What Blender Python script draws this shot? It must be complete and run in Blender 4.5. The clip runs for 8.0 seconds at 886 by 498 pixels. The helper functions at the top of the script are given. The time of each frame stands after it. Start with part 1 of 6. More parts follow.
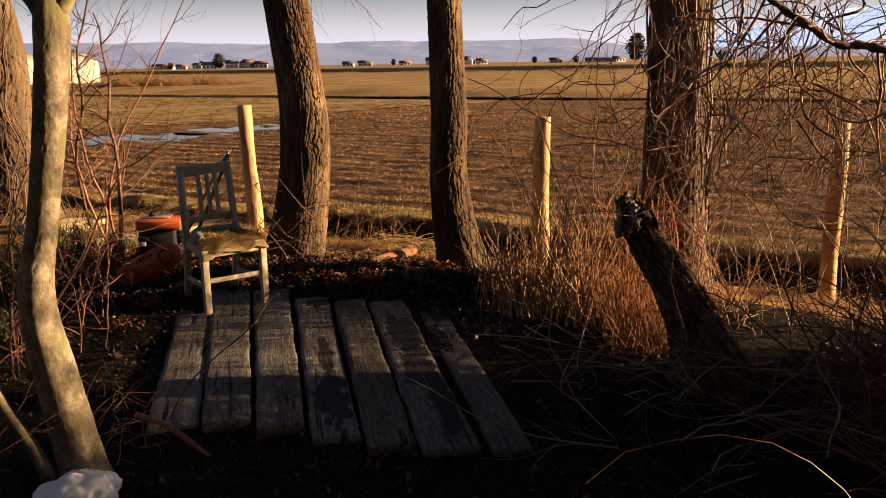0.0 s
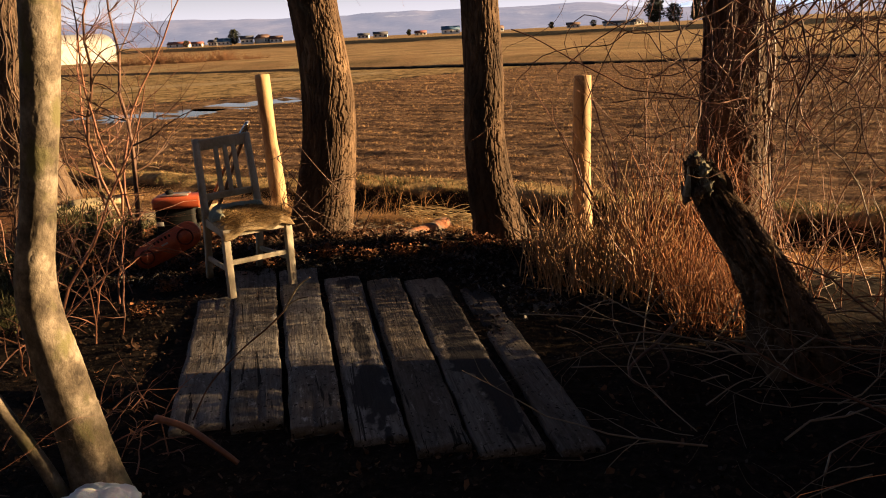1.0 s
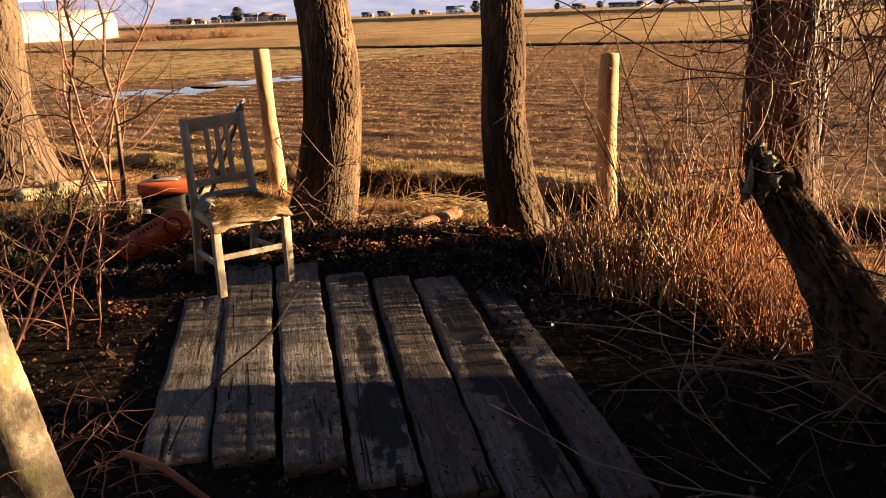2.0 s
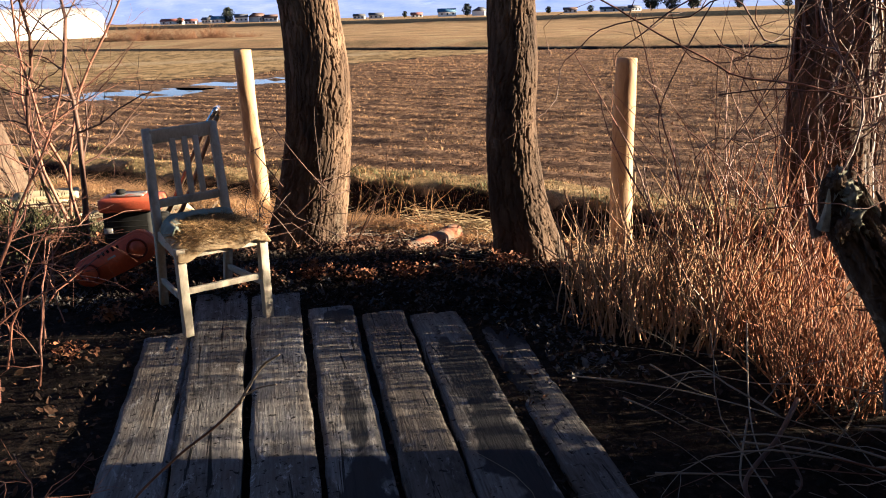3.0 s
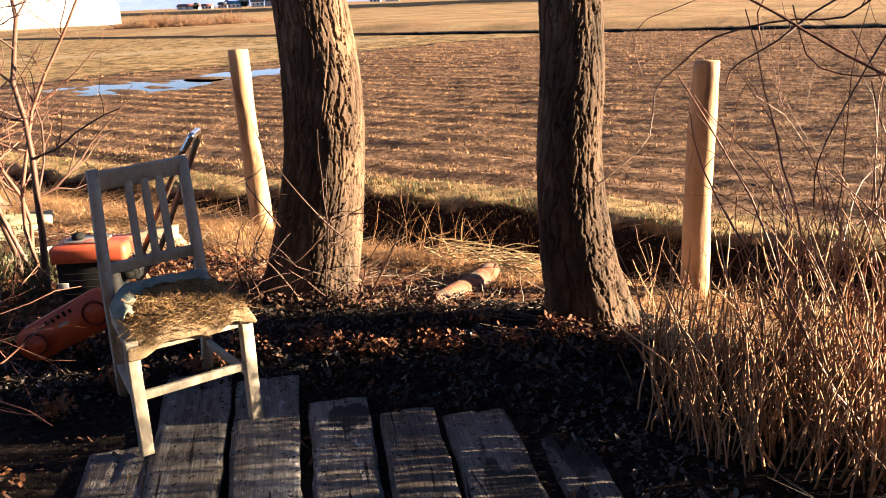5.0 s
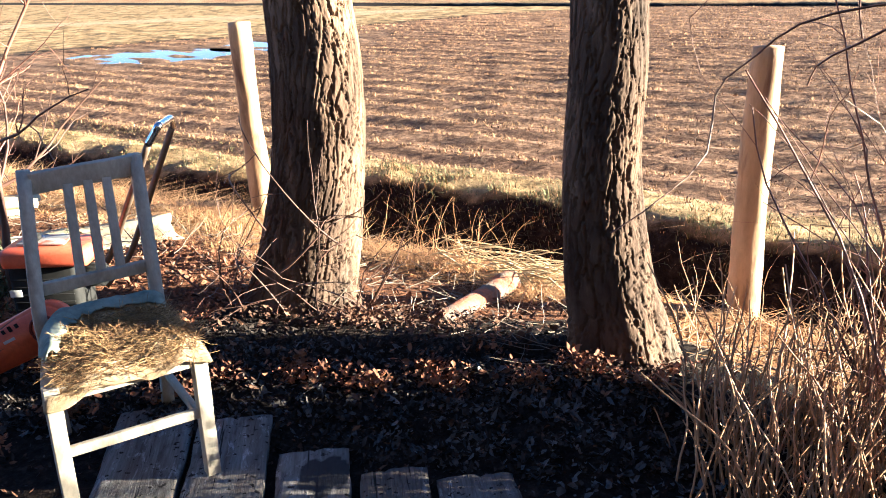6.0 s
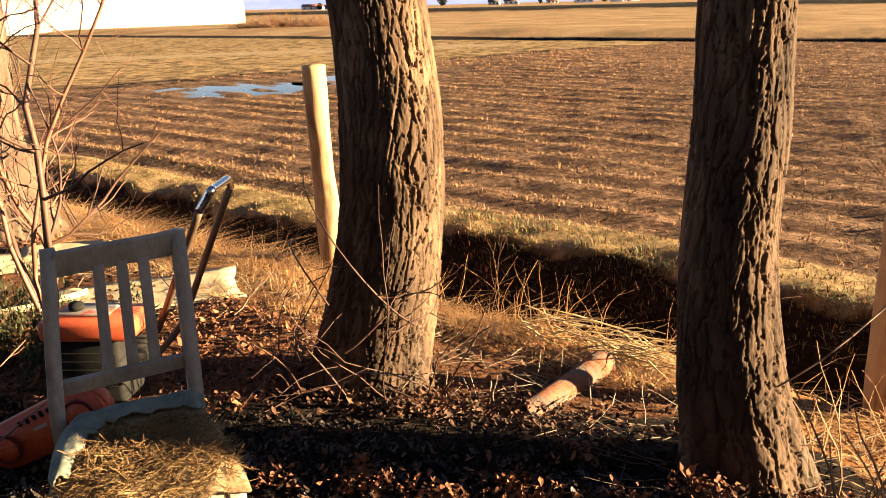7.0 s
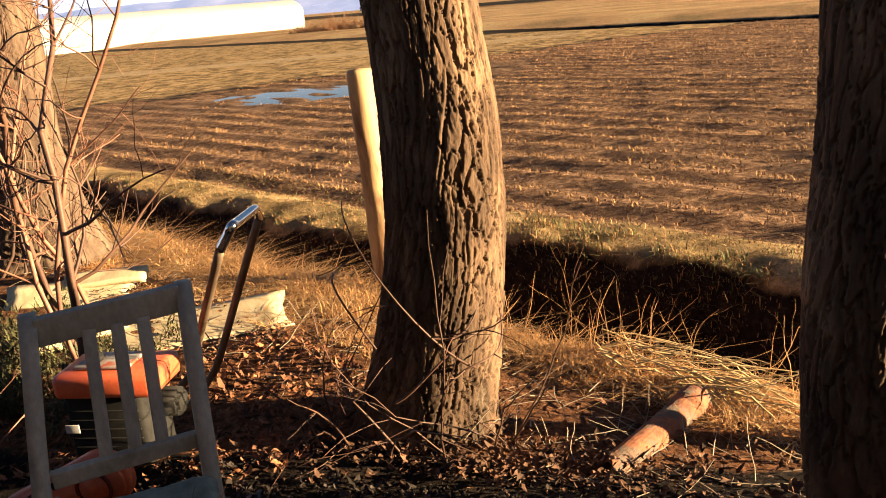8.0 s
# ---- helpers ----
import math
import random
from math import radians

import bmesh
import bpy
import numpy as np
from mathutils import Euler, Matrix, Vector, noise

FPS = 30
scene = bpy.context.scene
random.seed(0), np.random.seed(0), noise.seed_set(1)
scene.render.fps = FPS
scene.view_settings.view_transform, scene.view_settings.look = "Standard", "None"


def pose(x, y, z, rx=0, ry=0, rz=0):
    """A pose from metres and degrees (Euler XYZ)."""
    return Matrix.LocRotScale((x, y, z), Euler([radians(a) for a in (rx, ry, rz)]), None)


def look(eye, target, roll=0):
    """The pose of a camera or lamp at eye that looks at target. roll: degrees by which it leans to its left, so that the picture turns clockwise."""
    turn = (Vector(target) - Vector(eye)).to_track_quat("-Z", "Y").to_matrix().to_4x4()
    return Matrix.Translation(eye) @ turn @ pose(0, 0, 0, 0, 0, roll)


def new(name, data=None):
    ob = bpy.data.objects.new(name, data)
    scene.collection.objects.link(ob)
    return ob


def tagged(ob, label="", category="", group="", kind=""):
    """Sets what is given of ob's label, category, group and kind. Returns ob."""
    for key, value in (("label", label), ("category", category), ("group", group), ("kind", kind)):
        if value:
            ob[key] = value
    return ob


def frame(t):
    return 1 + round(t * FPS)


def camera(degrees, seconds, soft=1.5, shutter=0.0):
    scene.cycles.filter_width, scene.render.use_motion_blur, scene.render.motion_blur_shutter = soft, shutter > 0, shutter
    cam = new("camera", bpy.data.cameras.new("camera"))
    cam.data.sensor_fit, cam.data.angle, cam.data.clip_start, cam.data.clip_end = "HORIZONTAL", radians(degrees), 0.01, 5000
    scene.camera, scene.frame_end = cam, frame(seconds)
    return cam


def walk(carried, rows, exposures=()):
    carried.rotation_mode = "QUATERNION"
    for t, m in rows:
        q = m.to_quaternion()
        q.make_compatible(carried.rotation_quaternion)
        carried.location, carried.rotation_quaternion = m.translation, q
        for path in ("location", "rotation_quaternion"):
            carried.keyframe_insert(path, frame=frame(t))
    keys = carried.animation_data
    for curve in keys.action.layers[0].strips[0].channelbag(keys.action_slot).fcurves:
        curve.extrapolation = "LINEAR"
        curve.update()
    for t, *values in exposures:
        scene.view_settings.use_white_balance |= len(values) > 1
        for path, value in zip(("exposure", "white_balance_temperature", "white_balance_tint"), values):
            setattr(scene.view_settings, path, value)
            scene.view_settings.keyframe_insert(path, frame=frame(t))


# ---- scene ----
cam = camera(55.5, 8.0, soft=1.0)
PATH = [
    (0, (0.551, 0.495, 1.568), (0.344, 2.437, 1.136), -1.0),
    (0.5, (0.542, 0.680, 1.547), (0.283, 2.609, 1.088), -1.8),
    (1, (0.385, 0.921, 1.485), (0.128, 2.841, 0.987), -2.9),
    (2.5, (0.210, 1.741, 1.423), (-0.049, 3.648, 0.878), -1.9),
    (3, (0.115, 2.053, 1.409), (-0.123, 3.965, 0.873), -1.7),
    (3.5, (0.033, 2.304, 1.427), (-0.159, 4.230, 0.923), -1.7),
    (4, (-0.003, 2.610, 1.415), (-0.237, 4.531, 0.911), -1.8),
    (4.2, (-0.004, 2.705, 1.449), (-0.290, 4.618, 0.940), -2.1),
    (5.3, (-0.132, 3.295, 1.480), (-0.402, 5.180, 0.868), -2.7),
    (5.5, (-0.136, 3.404, 1.484), (-0.386, 5.284, 0.850), -2.5),
    (6, (-0.092, 3.743, 1.468), (-0.443, 5.608, 0.836), -1.6),
    (6.5, (-0.101, 4.007, 1.511), (-0.577, 5.854, 0.909), -1.3),
    (7, (-0.230, 4.233, 1.509), (-0.757, 6.080, 0.951), -1.6),
    (7.5, (-0.313, 4.440, 1.508), (-0.869, 6.280, 0.955), -2.7),
    (8, (-0.344, 4.697, 1.495), (-1.020, 6.494, 0.935), -4.9),
]
EXPOSURES = [(0,2.1,5900,18),(1.2,2.2,5900,18),(2.5,3.05,5000,15),(3.0,2.9,4400,13),(3.5,2.6,5000,18),(4.2,2.7,5300,20),(5.5,3.85,4150,11),(6.0,4.1,4000,9),(6.5,3.75,4400,10),(7.0,3.2,5200,13),(7.5,2.85,5400,13),(8,2.9,5300,14)]
walk(cam, [(t, look(eye, target, roll)) for t, eye, target, roll in PATH], EXPOSURES)

# ---- light ----
SUN_TURN, SUN_RISE = 10.0, 11.0          # degrees from +x towards +y, degrees over the horizon
sun_way = Vector((math.cos(radians(SUN_TURN)) * math.cos(radians(SUN_RISE)), math.sin(radians(SUN_TURN)) * math.cos(radians(SUN_RISE)), math.sin(radians(SUN_RISE))))
world = bpy.data.worlds.new("sky_world")
scene.world = world
world.use_nodes = True
wn = world.node_tree
sky = wn.nodes.new("ShaderNodeTexSky")
sky.sky_type, sky.sun_disc = "NISHITA", False
sky.sun_elevation, sky.sun_rotation = radians(SUN_RISE), radians(90 - SUN_TURN)
sky.air_density, sky.dust_density, sky.ozone_density = 1.0, 0.4, 1.6
# pale haze all round, thickest at the horizon
where = wn.nodes.new("ShaderNodeTexCoord")
apart = wn.nodes.new("ShaderNodeSeparateXYZ")
wn.links.new(where.outputs["Generated"], apart.inputs[0])
veil = wn.nodes.new("ShaderNodeMapRange")
veil.interpolation_type = "SMOOTHSTEP"
for k, v in zip((1, 2, 3, 4), (0.0, 0.115, 0.92, 0.0)):
    veil.inputs[k].default_value = v
wn.links.new(apart.outputs["Z"], veil.inputs[0])
haze = wn.nodes.new("ShaderNodeMix")
haze.data_type = "RGBA"
haze.inputs[7].default_value = (16.2, 15.0, 14.6, 1)
wn.links.new(veil.outputs[0], haze.inputs[0])
deeper = wn.nodes.new("ShaderNodeMix")
deeper.data_type, deeper.blend_type = "RGBA", "MULTIPLY"
deeper.inputs[0].default_value = 1.0
deeper.inputs[7].default_value = (0.86, 0.84, 0.84, 1)
wn.links.new(sky.outputs[0], deeper.inputs[6])
wn.links.new(deeper.outputs[2], haze.inputs[6])
wn.links.new(haze.outputs[2], wn.nodes["Background"].inputs[0])
wn.nodes["Background"].inputs[1].default_value = 0.0145
sun_data = bpy.data.lights.new("sun", "SUN")
sun_data.energy, sun_data.angle, sun_data.color = 5.0, radians(0.6), (1.0, 0.655, 0.275)
sun = new("sun", sun_data)
sun.matrix_world = look(sun_way * 60, (0, 0, 0))

# ---- helpers of this scene ----


def part(name, bm, material, parent=None, label=""):
    """Links a bmesh as one mesh object, under parent if there is one."""
    me = bpy.data.meshes.new(name)
    bm.to_mesh(me)
    bm.free()
    return link_mesh(name, me, material, parent, label)


def link_mesh(name, me, material, parent=None, label="", smooth=True):
    me.materials.append(material)
    if smooth:
        me.polygons.foreach_set("use_smooth", np.ones(len(me.polygons), dtype=bool))
    ob = new(name, me)
    if parent is not None:
        ob.parent = parent
    if label:
        ob["label"] = label
    return ob


def raw(name, verts, faces, material, parent=None, label="", smooth=True):
    me = bpy.data.meshes.new(name)
    verts = np.asarray(verts, dtype=float)
    me.from_pydata(verts.tolist(), [], faces.tolist() if isinstance(faces, np.ndarray) else faces)
    me.update()
    return link_mesh(name, me, material, parent, label, smooth)


def thing(name, m, label, category, group="", kind=""):
    ob = new(name)
    ob.matrix_world = m
    ob.empty_display_size = 0.05
    return tagged(ob, label, category, group, kind)


def box(sx, sy, sz, bevel=0.004, m=None, cuts=0, wobble=0.0, seed=0):
    """A bevelled box about the origin, as a bmesh."""
    bm = bmesh.new()
    bmesh.ops.create_cube(bm, size=1)
    bmesh.ops.scale(bm, vec=(sx, sy, sz), verts=bm.verts)
    if cuts:
        longest = max((sx, 0), (sy, 1), (sz, 2))[1]
        edges = [e for e in bm.edges if abs((e.verts[0].co - e.verts[1].co)[longest]) > 1e-6]
        bmesh.ops.subdivide_edges(bm, edges=edges, cuts=cuts)
    if bevel:
        sharp = [e for e in bm.edges if len(e.link_faces) == 2 and e.calc_face_angle() > 0.5]
        bmesh.ops.bevel(bm, geom=sharp, offset=bevel, segments=2, affect="EDGES", profile=0.6)
    if wobble:
        for v in bm.verts:
            v.co += noise.noise_vector(v.co * 9 + Vector((seed * 3.7, 1.3, seed))) * wobble
    if m is not None:
        bmesh.ops.transform(bm, matrix=m, verts=bm.verts)
    return bm


def between(a, b, sx, sy, bevel=0.003, cuts=4, wobble=0.0015, up=(0, 0, 1), seed=0):
    """A bar of section sx, sy from a to b."""
    a, b = Vector(a), Vector(b)
    d = b - a
    z = d.normalized()
    x = Vector(up).cross(z)
    if x.length < 1e-3:
        x = Vector((1, 0, 0))
    x.normalize()
    y = z.cross(x)
    m = Matrix((x, y, z)).transposed().to_4x4()
    return box(sx, sy, d.length, bevel, Matrix.Translation((a + b) / 2) @ m, cuts, wobble, seed)


def rings(path, radii, sides, closed_ends=True):
    """Vertices and faces of a tube along a path."""
    p = np.asarray(path, dtype=float)
    n = len(p)
    t = np.gradient(p, axis=0)
    t /= np.linalg.norm(t, axis=1)[:, None] + 1e-9
    ref = np.array((0.0, 0.0, 1.0)) if abs(t[:, 2]).mean() < 0.8 else np.array((1.0, 0.0, 0.0))
    a = np.cross(t, ref)
    a /= np.linalg.norm(a, axis=1)[:, None] + 1e-9
    b = np.cross(t, a)
    ang = np.arange(sides) * 2 * math.pi / sides
    r = np.broadcast_to(np.asarray(radii, dtype=float), (n,))
    v = p[:, None, :] + r[:, None, None] * (np.cos(ang)[None, :, None] * a[:, None, :] + np.sin(ang)[None, :, None] * b[:, None, :])
    i = np.arange(n - 1)[:, None] * sides
    j = np.arange(sides)[None, :]
    k = (j + 1) % sides
    f = np.stack([i + j, i + k, i + sides + k, i + sides + j], axis=-1).reshape(-1, 4)
    return v.reshape(-1, 3), f


def tubes(paths, sides=4):
    """Many tubes as one list of vertices and faces; paths: (points, radii)."""
    vs, fs, base = [], [], 0
    for p, r in paths:
        v, f = rings(p, r, sides)
        vs.append(v)
        fs.append(f + base)
        base += len(v)
    return np.concatenate(vs), np.concatenate(fs)


def smooth_path(pts, n):
    """n points on a smooth curve through pts (any width of row)."""
    p = np.asarray(pts, dtype=float)
    if len(p) < 3:
        s = np.linspace(0, 1, n)[:, None]
        return p[0] * (1 - s) + p[-1] * s
    m = np.gradient(p, axis=0)
    s = np.linspace(0, len(p) - 1 - 1e-9, n)
    i = s.astype(int)
    u = (s - i)[:, None]
    return (2 * u**3 - 3 * u**2 + 1) * p[i] + (u**3 - 2 * u**2 + u) * m[i] + (-2 * u**3 + 3 * u**2) * p[i + 1] + (u**3 - u**2) * m[i + 1]


def crooked(start, way, length, r0, r1, rng, steps=7, bend=0.25, droop=0.0):
    """A crooked shoot: points and radii."""
    p = np.array(start, dtype=float)
    d = np.array(way, dtype=float)
    d /= np.linalg.norm(d)
    pts = [p.copy()]
    for _ in range(steps):
        d = d + rng.normal(0, bend, 3) * 0.5
        d[2] -= droop / steps
        d /= np.linalg.norm(d)
        p = p + d * length / steps
        pts.append(p.copy())
    return np.array(pts), np.linspace(r0, r1, steps + 1)


def branching(start, way, length, r0, rng, depth=2, kids=4, bend=0.25, droop=0.0, steps=7, spread=0.9, shrink=0.5):
    """A shoot with its side shoots."""
    pts, rad = crooked(start, way, length, r0, r0 * 0.35, rng, steps, bend, droop)
    out = [(pts, rad)]
    if depth > 0:
        for _ in range(kids):
            i = rng.integers(1, steps)
            d = pts[i + 1] - pts[i]
            d /= np.linalg.norm(d)
            side = d + rng.normal(0, spread, 3)
            out += branching(pts[i], side, length * shrink * rng.uniform(0.6, 1.2), rad[i] * 0.6, rng, depth - 1, max(2, kids - 1), bend, droop, max(4, steps - 2), spread, shrink)
    return out


def fbm(x, y, seed=0.0, octaves=4):
    """Smooth noise of whole arrays, about -1 to 1."""
    out, amp, fx = np.zeros_like(x, dtype=float), 1.0, 1.0
    for o in range(octaves):
        a = seed * 1.7 + o * 2.31
        out += amp * (np.sin(x * fx * 1.3 + a + 1.7 * np.sin(y * fx * 0.9 + a * 1.3)) * np.sin(y * fx * 1.1 - a * 0.7 + 1.9 * np.sin(x * fx * 0.8 - a)))
        amp *= 0.55
        fx *= 2.07
    return out


# ---- materials ----
def shade(name):
    m = bpy.data.materials.new(name)
    m.use_nodes = True
    nt = m.node_tree
    return m, nt, nt.nodes["Principled BSDF"]


def node(nt, kind, **kw):
    n = nt.nodes.new(kind)
    for k, v in kw.items():
        n.inputs[k].default_value = v
    return n


def ramp(nt, fac, stops):
    r = nt.nodes.new("ShaderNodeValToRGB")
    while len(r.color_ramp.elements) < len(stops):
        r.color_ramp.elements.new(0.5)
    for e, (pos, c) in zip(r.color_ramp.elements, stops):
        e.position = pos
        e.color = (*c, 1)
    nt.links.new(fac, r.inputs[0])
    return r.outputs[0]


def mixc(nt, fac, a, b, mode="MIX"):
    m = nt.nodes.new("ShaderNodeMix")
    m.data_type, m.blend_type = "RGBA", mode
    if isinstance(fac, float):
        m.inputs[0].default_value = fac
    else:
        nt.links.new(fac, m.inputs[0])
    for s, i in ((a, 6), (b, 7)):
        if isinstance(s, tuple):
            m.inputs[i].default_value = (*s, 1)
        else:
            nt.links.new(s, m.inputs[i])
    return m.outputs[2]


def mapped(nt, stretch=(1, 1, 1)):
    tc = nt.nodes.new("ShaderNodeTexCoord")
    mp = nt.nodes.new("ShaderNodeMapping")
    mp.inputs["Scale"].default_value = stretch
    nt.links.new(tc.outputs["Object"], mp.inputs[0])
    return mp.outputs[0]


def noisy(nt, vec, scale, detail=4.0, rough=0.6, warp=0.0):
    n = node(nt, "ShaderNodeTexNoise", Scale=scale, Detail=detail, Roughness=rough, Distortion=warp)
    nt.links.new(vec, n.inputs["Vector"])
    return n.outputs[0]


def bumped(nt, bsdf, height, strength, distance):
    b = node(nt, "ShaderNodeBump", Strength=strength, Distance=distance)
    nt.links.new(height, b.inputs["Height"])
    nt.links.new(b.outputs[0], bsdf.inputs["Normal"])


def surface(name, stops, rough=0.8, scale=6.0, stretch=(1, 1, 1), fine=60.0, depth=0.004, bump=0.5, metal=0.0, dirt=None, dirt_scale=2.0, dirt_from=0.5, island=0.0, spec=0.3, rand=0.0):
    """A procedural surface: colours by noise, finer grain over it, relief, and dirt in patches."""
    m, nt, b = shade(name)
    vec = mapped(nt, stretch)
    c = ramp(nt, noisy(nt, vec, scale, 6, 0.65), stops)
    grain = noisy(nt, vec, fine, 5, 0.7)
    c = mixc(nt, 0.55, c, ramp(nt, grain, [(0.25, (0.45, 0.45, 0.45)), (0.75, (1.0, 1.0, 1.0))]), "MULTIPLY")
    if dirt:
        d = ramp(nt, noisy(nt, vec, dirt_scale, 5, 0.6, 0.4), [(dirt_from - 0.05, (0, 0, 0)), (dirt_from + 0.08, (1, 1, 1))])
        c = mixc(nt, d, c, dirt)
    if island or rand:
        src = nt.nodes.new("ShaderNodeNewGeometry").outputs["Random Per Island"] if island else nt.nodes.new("ShaderNodeObjectInfo").outputs["Random"]
        k = island or rand
        c = mixc(nt, 1.0, c, ramp(nt, src, [(0.0, (1 - k, 1 - k, 1 - k)), (1.0, (1.0, 1.0, 1.0))]), "MULTIPLY")
    nt.links.new(c, b.inputs["Base Color"])
    b.inputs["Roughness"].default_value = rough
    b.inputs["Metallic"].default_value = metal
    b.inputs["Specular IOR Level"].default_value = spec
    if bump:
        bumped(nt, b, grain, bump, depth)
    return m

# colours of the place
M_BARK = surface("furrowed_bark", [(0.3, (0.03, 0.018, 0.011)), (0.52, (0.102, 0.063, 0.037)), (0.75, (0.31, 0.2, 0.115))], 0.95, 5, (1, 1, 0.35), 55, 0.006, 0.8, dirt=(0.13, 0.11, 0.08), dirt_scale=2.2, dirt_from=0.62)
M_STRINGY = surface("stringy_bark", [(0.3, (0.04, 0.026, 0.018)), (0.52, (0.11, 0.074, 0.048)), (0.75, (0.21, 0.145, 0.095))], 0.95, 9, (1, 1, 0.12), 60, 0.006, 0.8)
# wide bark tones also paint in dappled sun; lichen patches lie over them
M_SMOOTH_BARK = surface("dappled_smooth_grey_bark", [(0.34, (0.05, 0.038, 0.026)), (0.5, (0.15, 0.12, 0.085)), (0.66, (0.3, 0.25, 0.19))], 0.85, 10, (1, 1, 0.8), 80, 0.004, 0.8, dirt=(0.11, 0.1, 0.045), dirt_scale=9, dirt_from=0.56)
M_ROT = surface("rotten_bark", [(0.3, (0.05, 0.034, 0.024)), (0.55, (0.14, 0.095, 0.065)), (0.78, (0.32, 0.24, 0.16))], 0.95, 11, (1, 1, 0.3), 60, 0.012, 1.0, spec=0.08)
M_LICHEN = surface("pale_lichen", [(0.35, (0.06, 0.05, 0.035)), (0.6, (0.36, 0.34, 0.25))], 0.95, 12, (1, 1, 1), 70, 0.006, 0.7)
M_POST = surface("peeled_post_wood", [(0.25, (0.3, 0.17, 0.07)), (0.5, (0.48, 0.31, 0.145)), (0.75, (0.58, 0.4, 0.2))], 0.7, 4, (1, 1, 0.25), 45, 0.003, 0.5, dirt=(0.16, 0.085, 0.038), dirt_scale=7, dirt_from=0.58)
M_TWIG = surface("brown_twig", [(0.3, (0.055, 0.028, 0.019)), (0.7, (0.19, 0.1, 0.062))], 0.55, 3, (1, 1, 1), 40, 0.002, 0.3, island=0.5)
M_VINE = surface("red_brown_vine", [(0.3, (0.15, 0.062, 0.04)), (0.7, (0.42, 0.2, 0.12))], 0.5, 3, (1, 1, 1), 40, 0.002, 0.3, island=0.5)
M_PALE_TWIG = surface("pale_bare_twig", [(0.3, (0.24, 0.18, 0.12)), (0.7, (0.42, 0.34, 0.25))], 0.75, 3, (1, 1, 1), 40, 0.002, 0.3, island=0.4)
M_REED = surface("dry_cane", [(0.3, (0.48, 0.25, 0.115)), (0.7, (0.8, 0.52, 0.28))], 0.75, 3, (1, 1, 0.3), 40, 0.002, 0.2, island=0.6)
M_REDREED = surface("rust_red_stem", [(0.3, (0.34, 0.12, 0.045)), (0.7, (0.64, 0.3, 0.12))], 0.75, 3, (1, 1, 0.3), 40, 0.002, 0.2, island=0.6)
M_STRAW = surface("golden_dry_grass", [(0.3, (0.44, 0.22, 0.07)), (0.7, (0.74, 0.45, 0.18))], 0.75, 2, (1, 1, 1), 30, 0.002, 0.0, island=0.55)
M_HAY = surface("pale_straw", [(0.3, (0.5, 0.36, 0.16)), (0.7, (0.72, 0.56, 0.3))], 0.7, 2, (1, 1, 1), 30, 0.002, 0.0, island=0.45)
M_STUBBLE = surface("maize_stubble", [(0.3, (0.3, 0.155, 0.062)), (0.7, (0.64, 0.39, 0.17))], 0.85, 1, (1, 1, 1), 30, 0.002, 0.0, island=0.6)
M_GREEN = surface("winter_green_grass", [(0.3, (0.08, 0.09, 0.025)), (0.7, (0.26, 0.24, 0.08))], 0.8, 2, (1, 1, 1), 30, 0.002, 0.0, island=0.6)
M_CRISP = surface("crumpled_orange_leaves", [(0.3, (0.16, 0.06, 0.025)), (0.6, (0.4, 0.17, 0.07)), (0.85, (0.6, 0.32, 0.15))], 0.8, 8, (1, 1, 1), 40, 0.002, 0.2, island=0.7)
M_GREYLEAF = surface("wet_grey_leaf_bits", [(0.3, (0.05, 0.043, 0.038)), (0.6, (0.17, 0.15, 0.135)), (0.85, (0.36, 0.33, 0.3))], 0.5, 8, (1, 1, 1), 40, 0.002, 0.2, island=0.85)
M_LEAF = surface("dead_leaves", [(0.3, (0.06, 0.03, 0.018)), (0.6, (0.2, 0.1, 0.05)), (0.85, (0.42, 0.22, 0.1))], 0.85, 5, (1, 1, 1), 30, 0.002, 0.2, island=0.85)
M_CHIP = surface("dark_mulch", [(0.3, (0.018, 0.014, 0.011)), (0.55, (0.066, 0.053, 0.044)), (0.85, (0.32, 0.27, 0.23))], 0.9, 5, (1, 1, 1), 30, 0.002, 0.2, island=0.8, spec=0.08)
M_CHAIR = surface("weathered_bare_wood", [(0.3, (0.33, 0.28, 0.21)), (0.55, (0.46, 0.4, 0.31)), (0.8, (0.58, 0.52, 0.41))], 0.8, 5, (1, 1, 0.4), 80, 0.002, 0.5, dirt=(0.2, 0.17, 0.13), dirt_scale=7, dirt_from=0.63)
M_CLOTH = surface("faded_green_grey_cloth", [(0.3, (0.12, 0.145, 0.115)), (0.7, (0.31, 0.33, 0.27))], 0.9, 8, (1, 1, 1), 120, 0.002, 0.6, dirt=(0.12, 0.13, 0.1), dirt_scale=9, dirt_from=0.58)
M_BURLAP = surface("torn_yellowed_padding", [(0.35, (0.2, 0.13, 0.06)), (0.65, (0.52, 0.39, 0.22))], 0.9, 16, (1, 1, 1), 90, 0.004, 0.7)
M_RED = surface("worn_orange_red_paint", [(0.3, (0.52, 0.085, 0.028)), (0.7, (0.72, 0.15, 0.045))], 0.45, 6, (1, 1, 1), 60, 0.001, 0.15, dirt=(0.14, 0.04, 0.02), dirt_scale=9, dirt_from=0.66, spec=0.5)
M_WHITE = surface("scuffed_white_paint", [(0.3, (0.42, 0.41, 0.38)), (0.7, (0.62, 0.61, 0.58))], 0.5, 6, (1, 1, 1), 60, 0.001, 0.15)
M_DULL = surface("dull_worn_aluminium", [(0.3, (0.22, 0.2, 0.18)), (0.7, (0.42, 0.4, 0.37))], 0.5, 14, (1, 1, 1), 60, 0.001, 0.3, dirt=(0.3, 0.07, 0.03), dirt_scale=14, dirt_from=0.55)
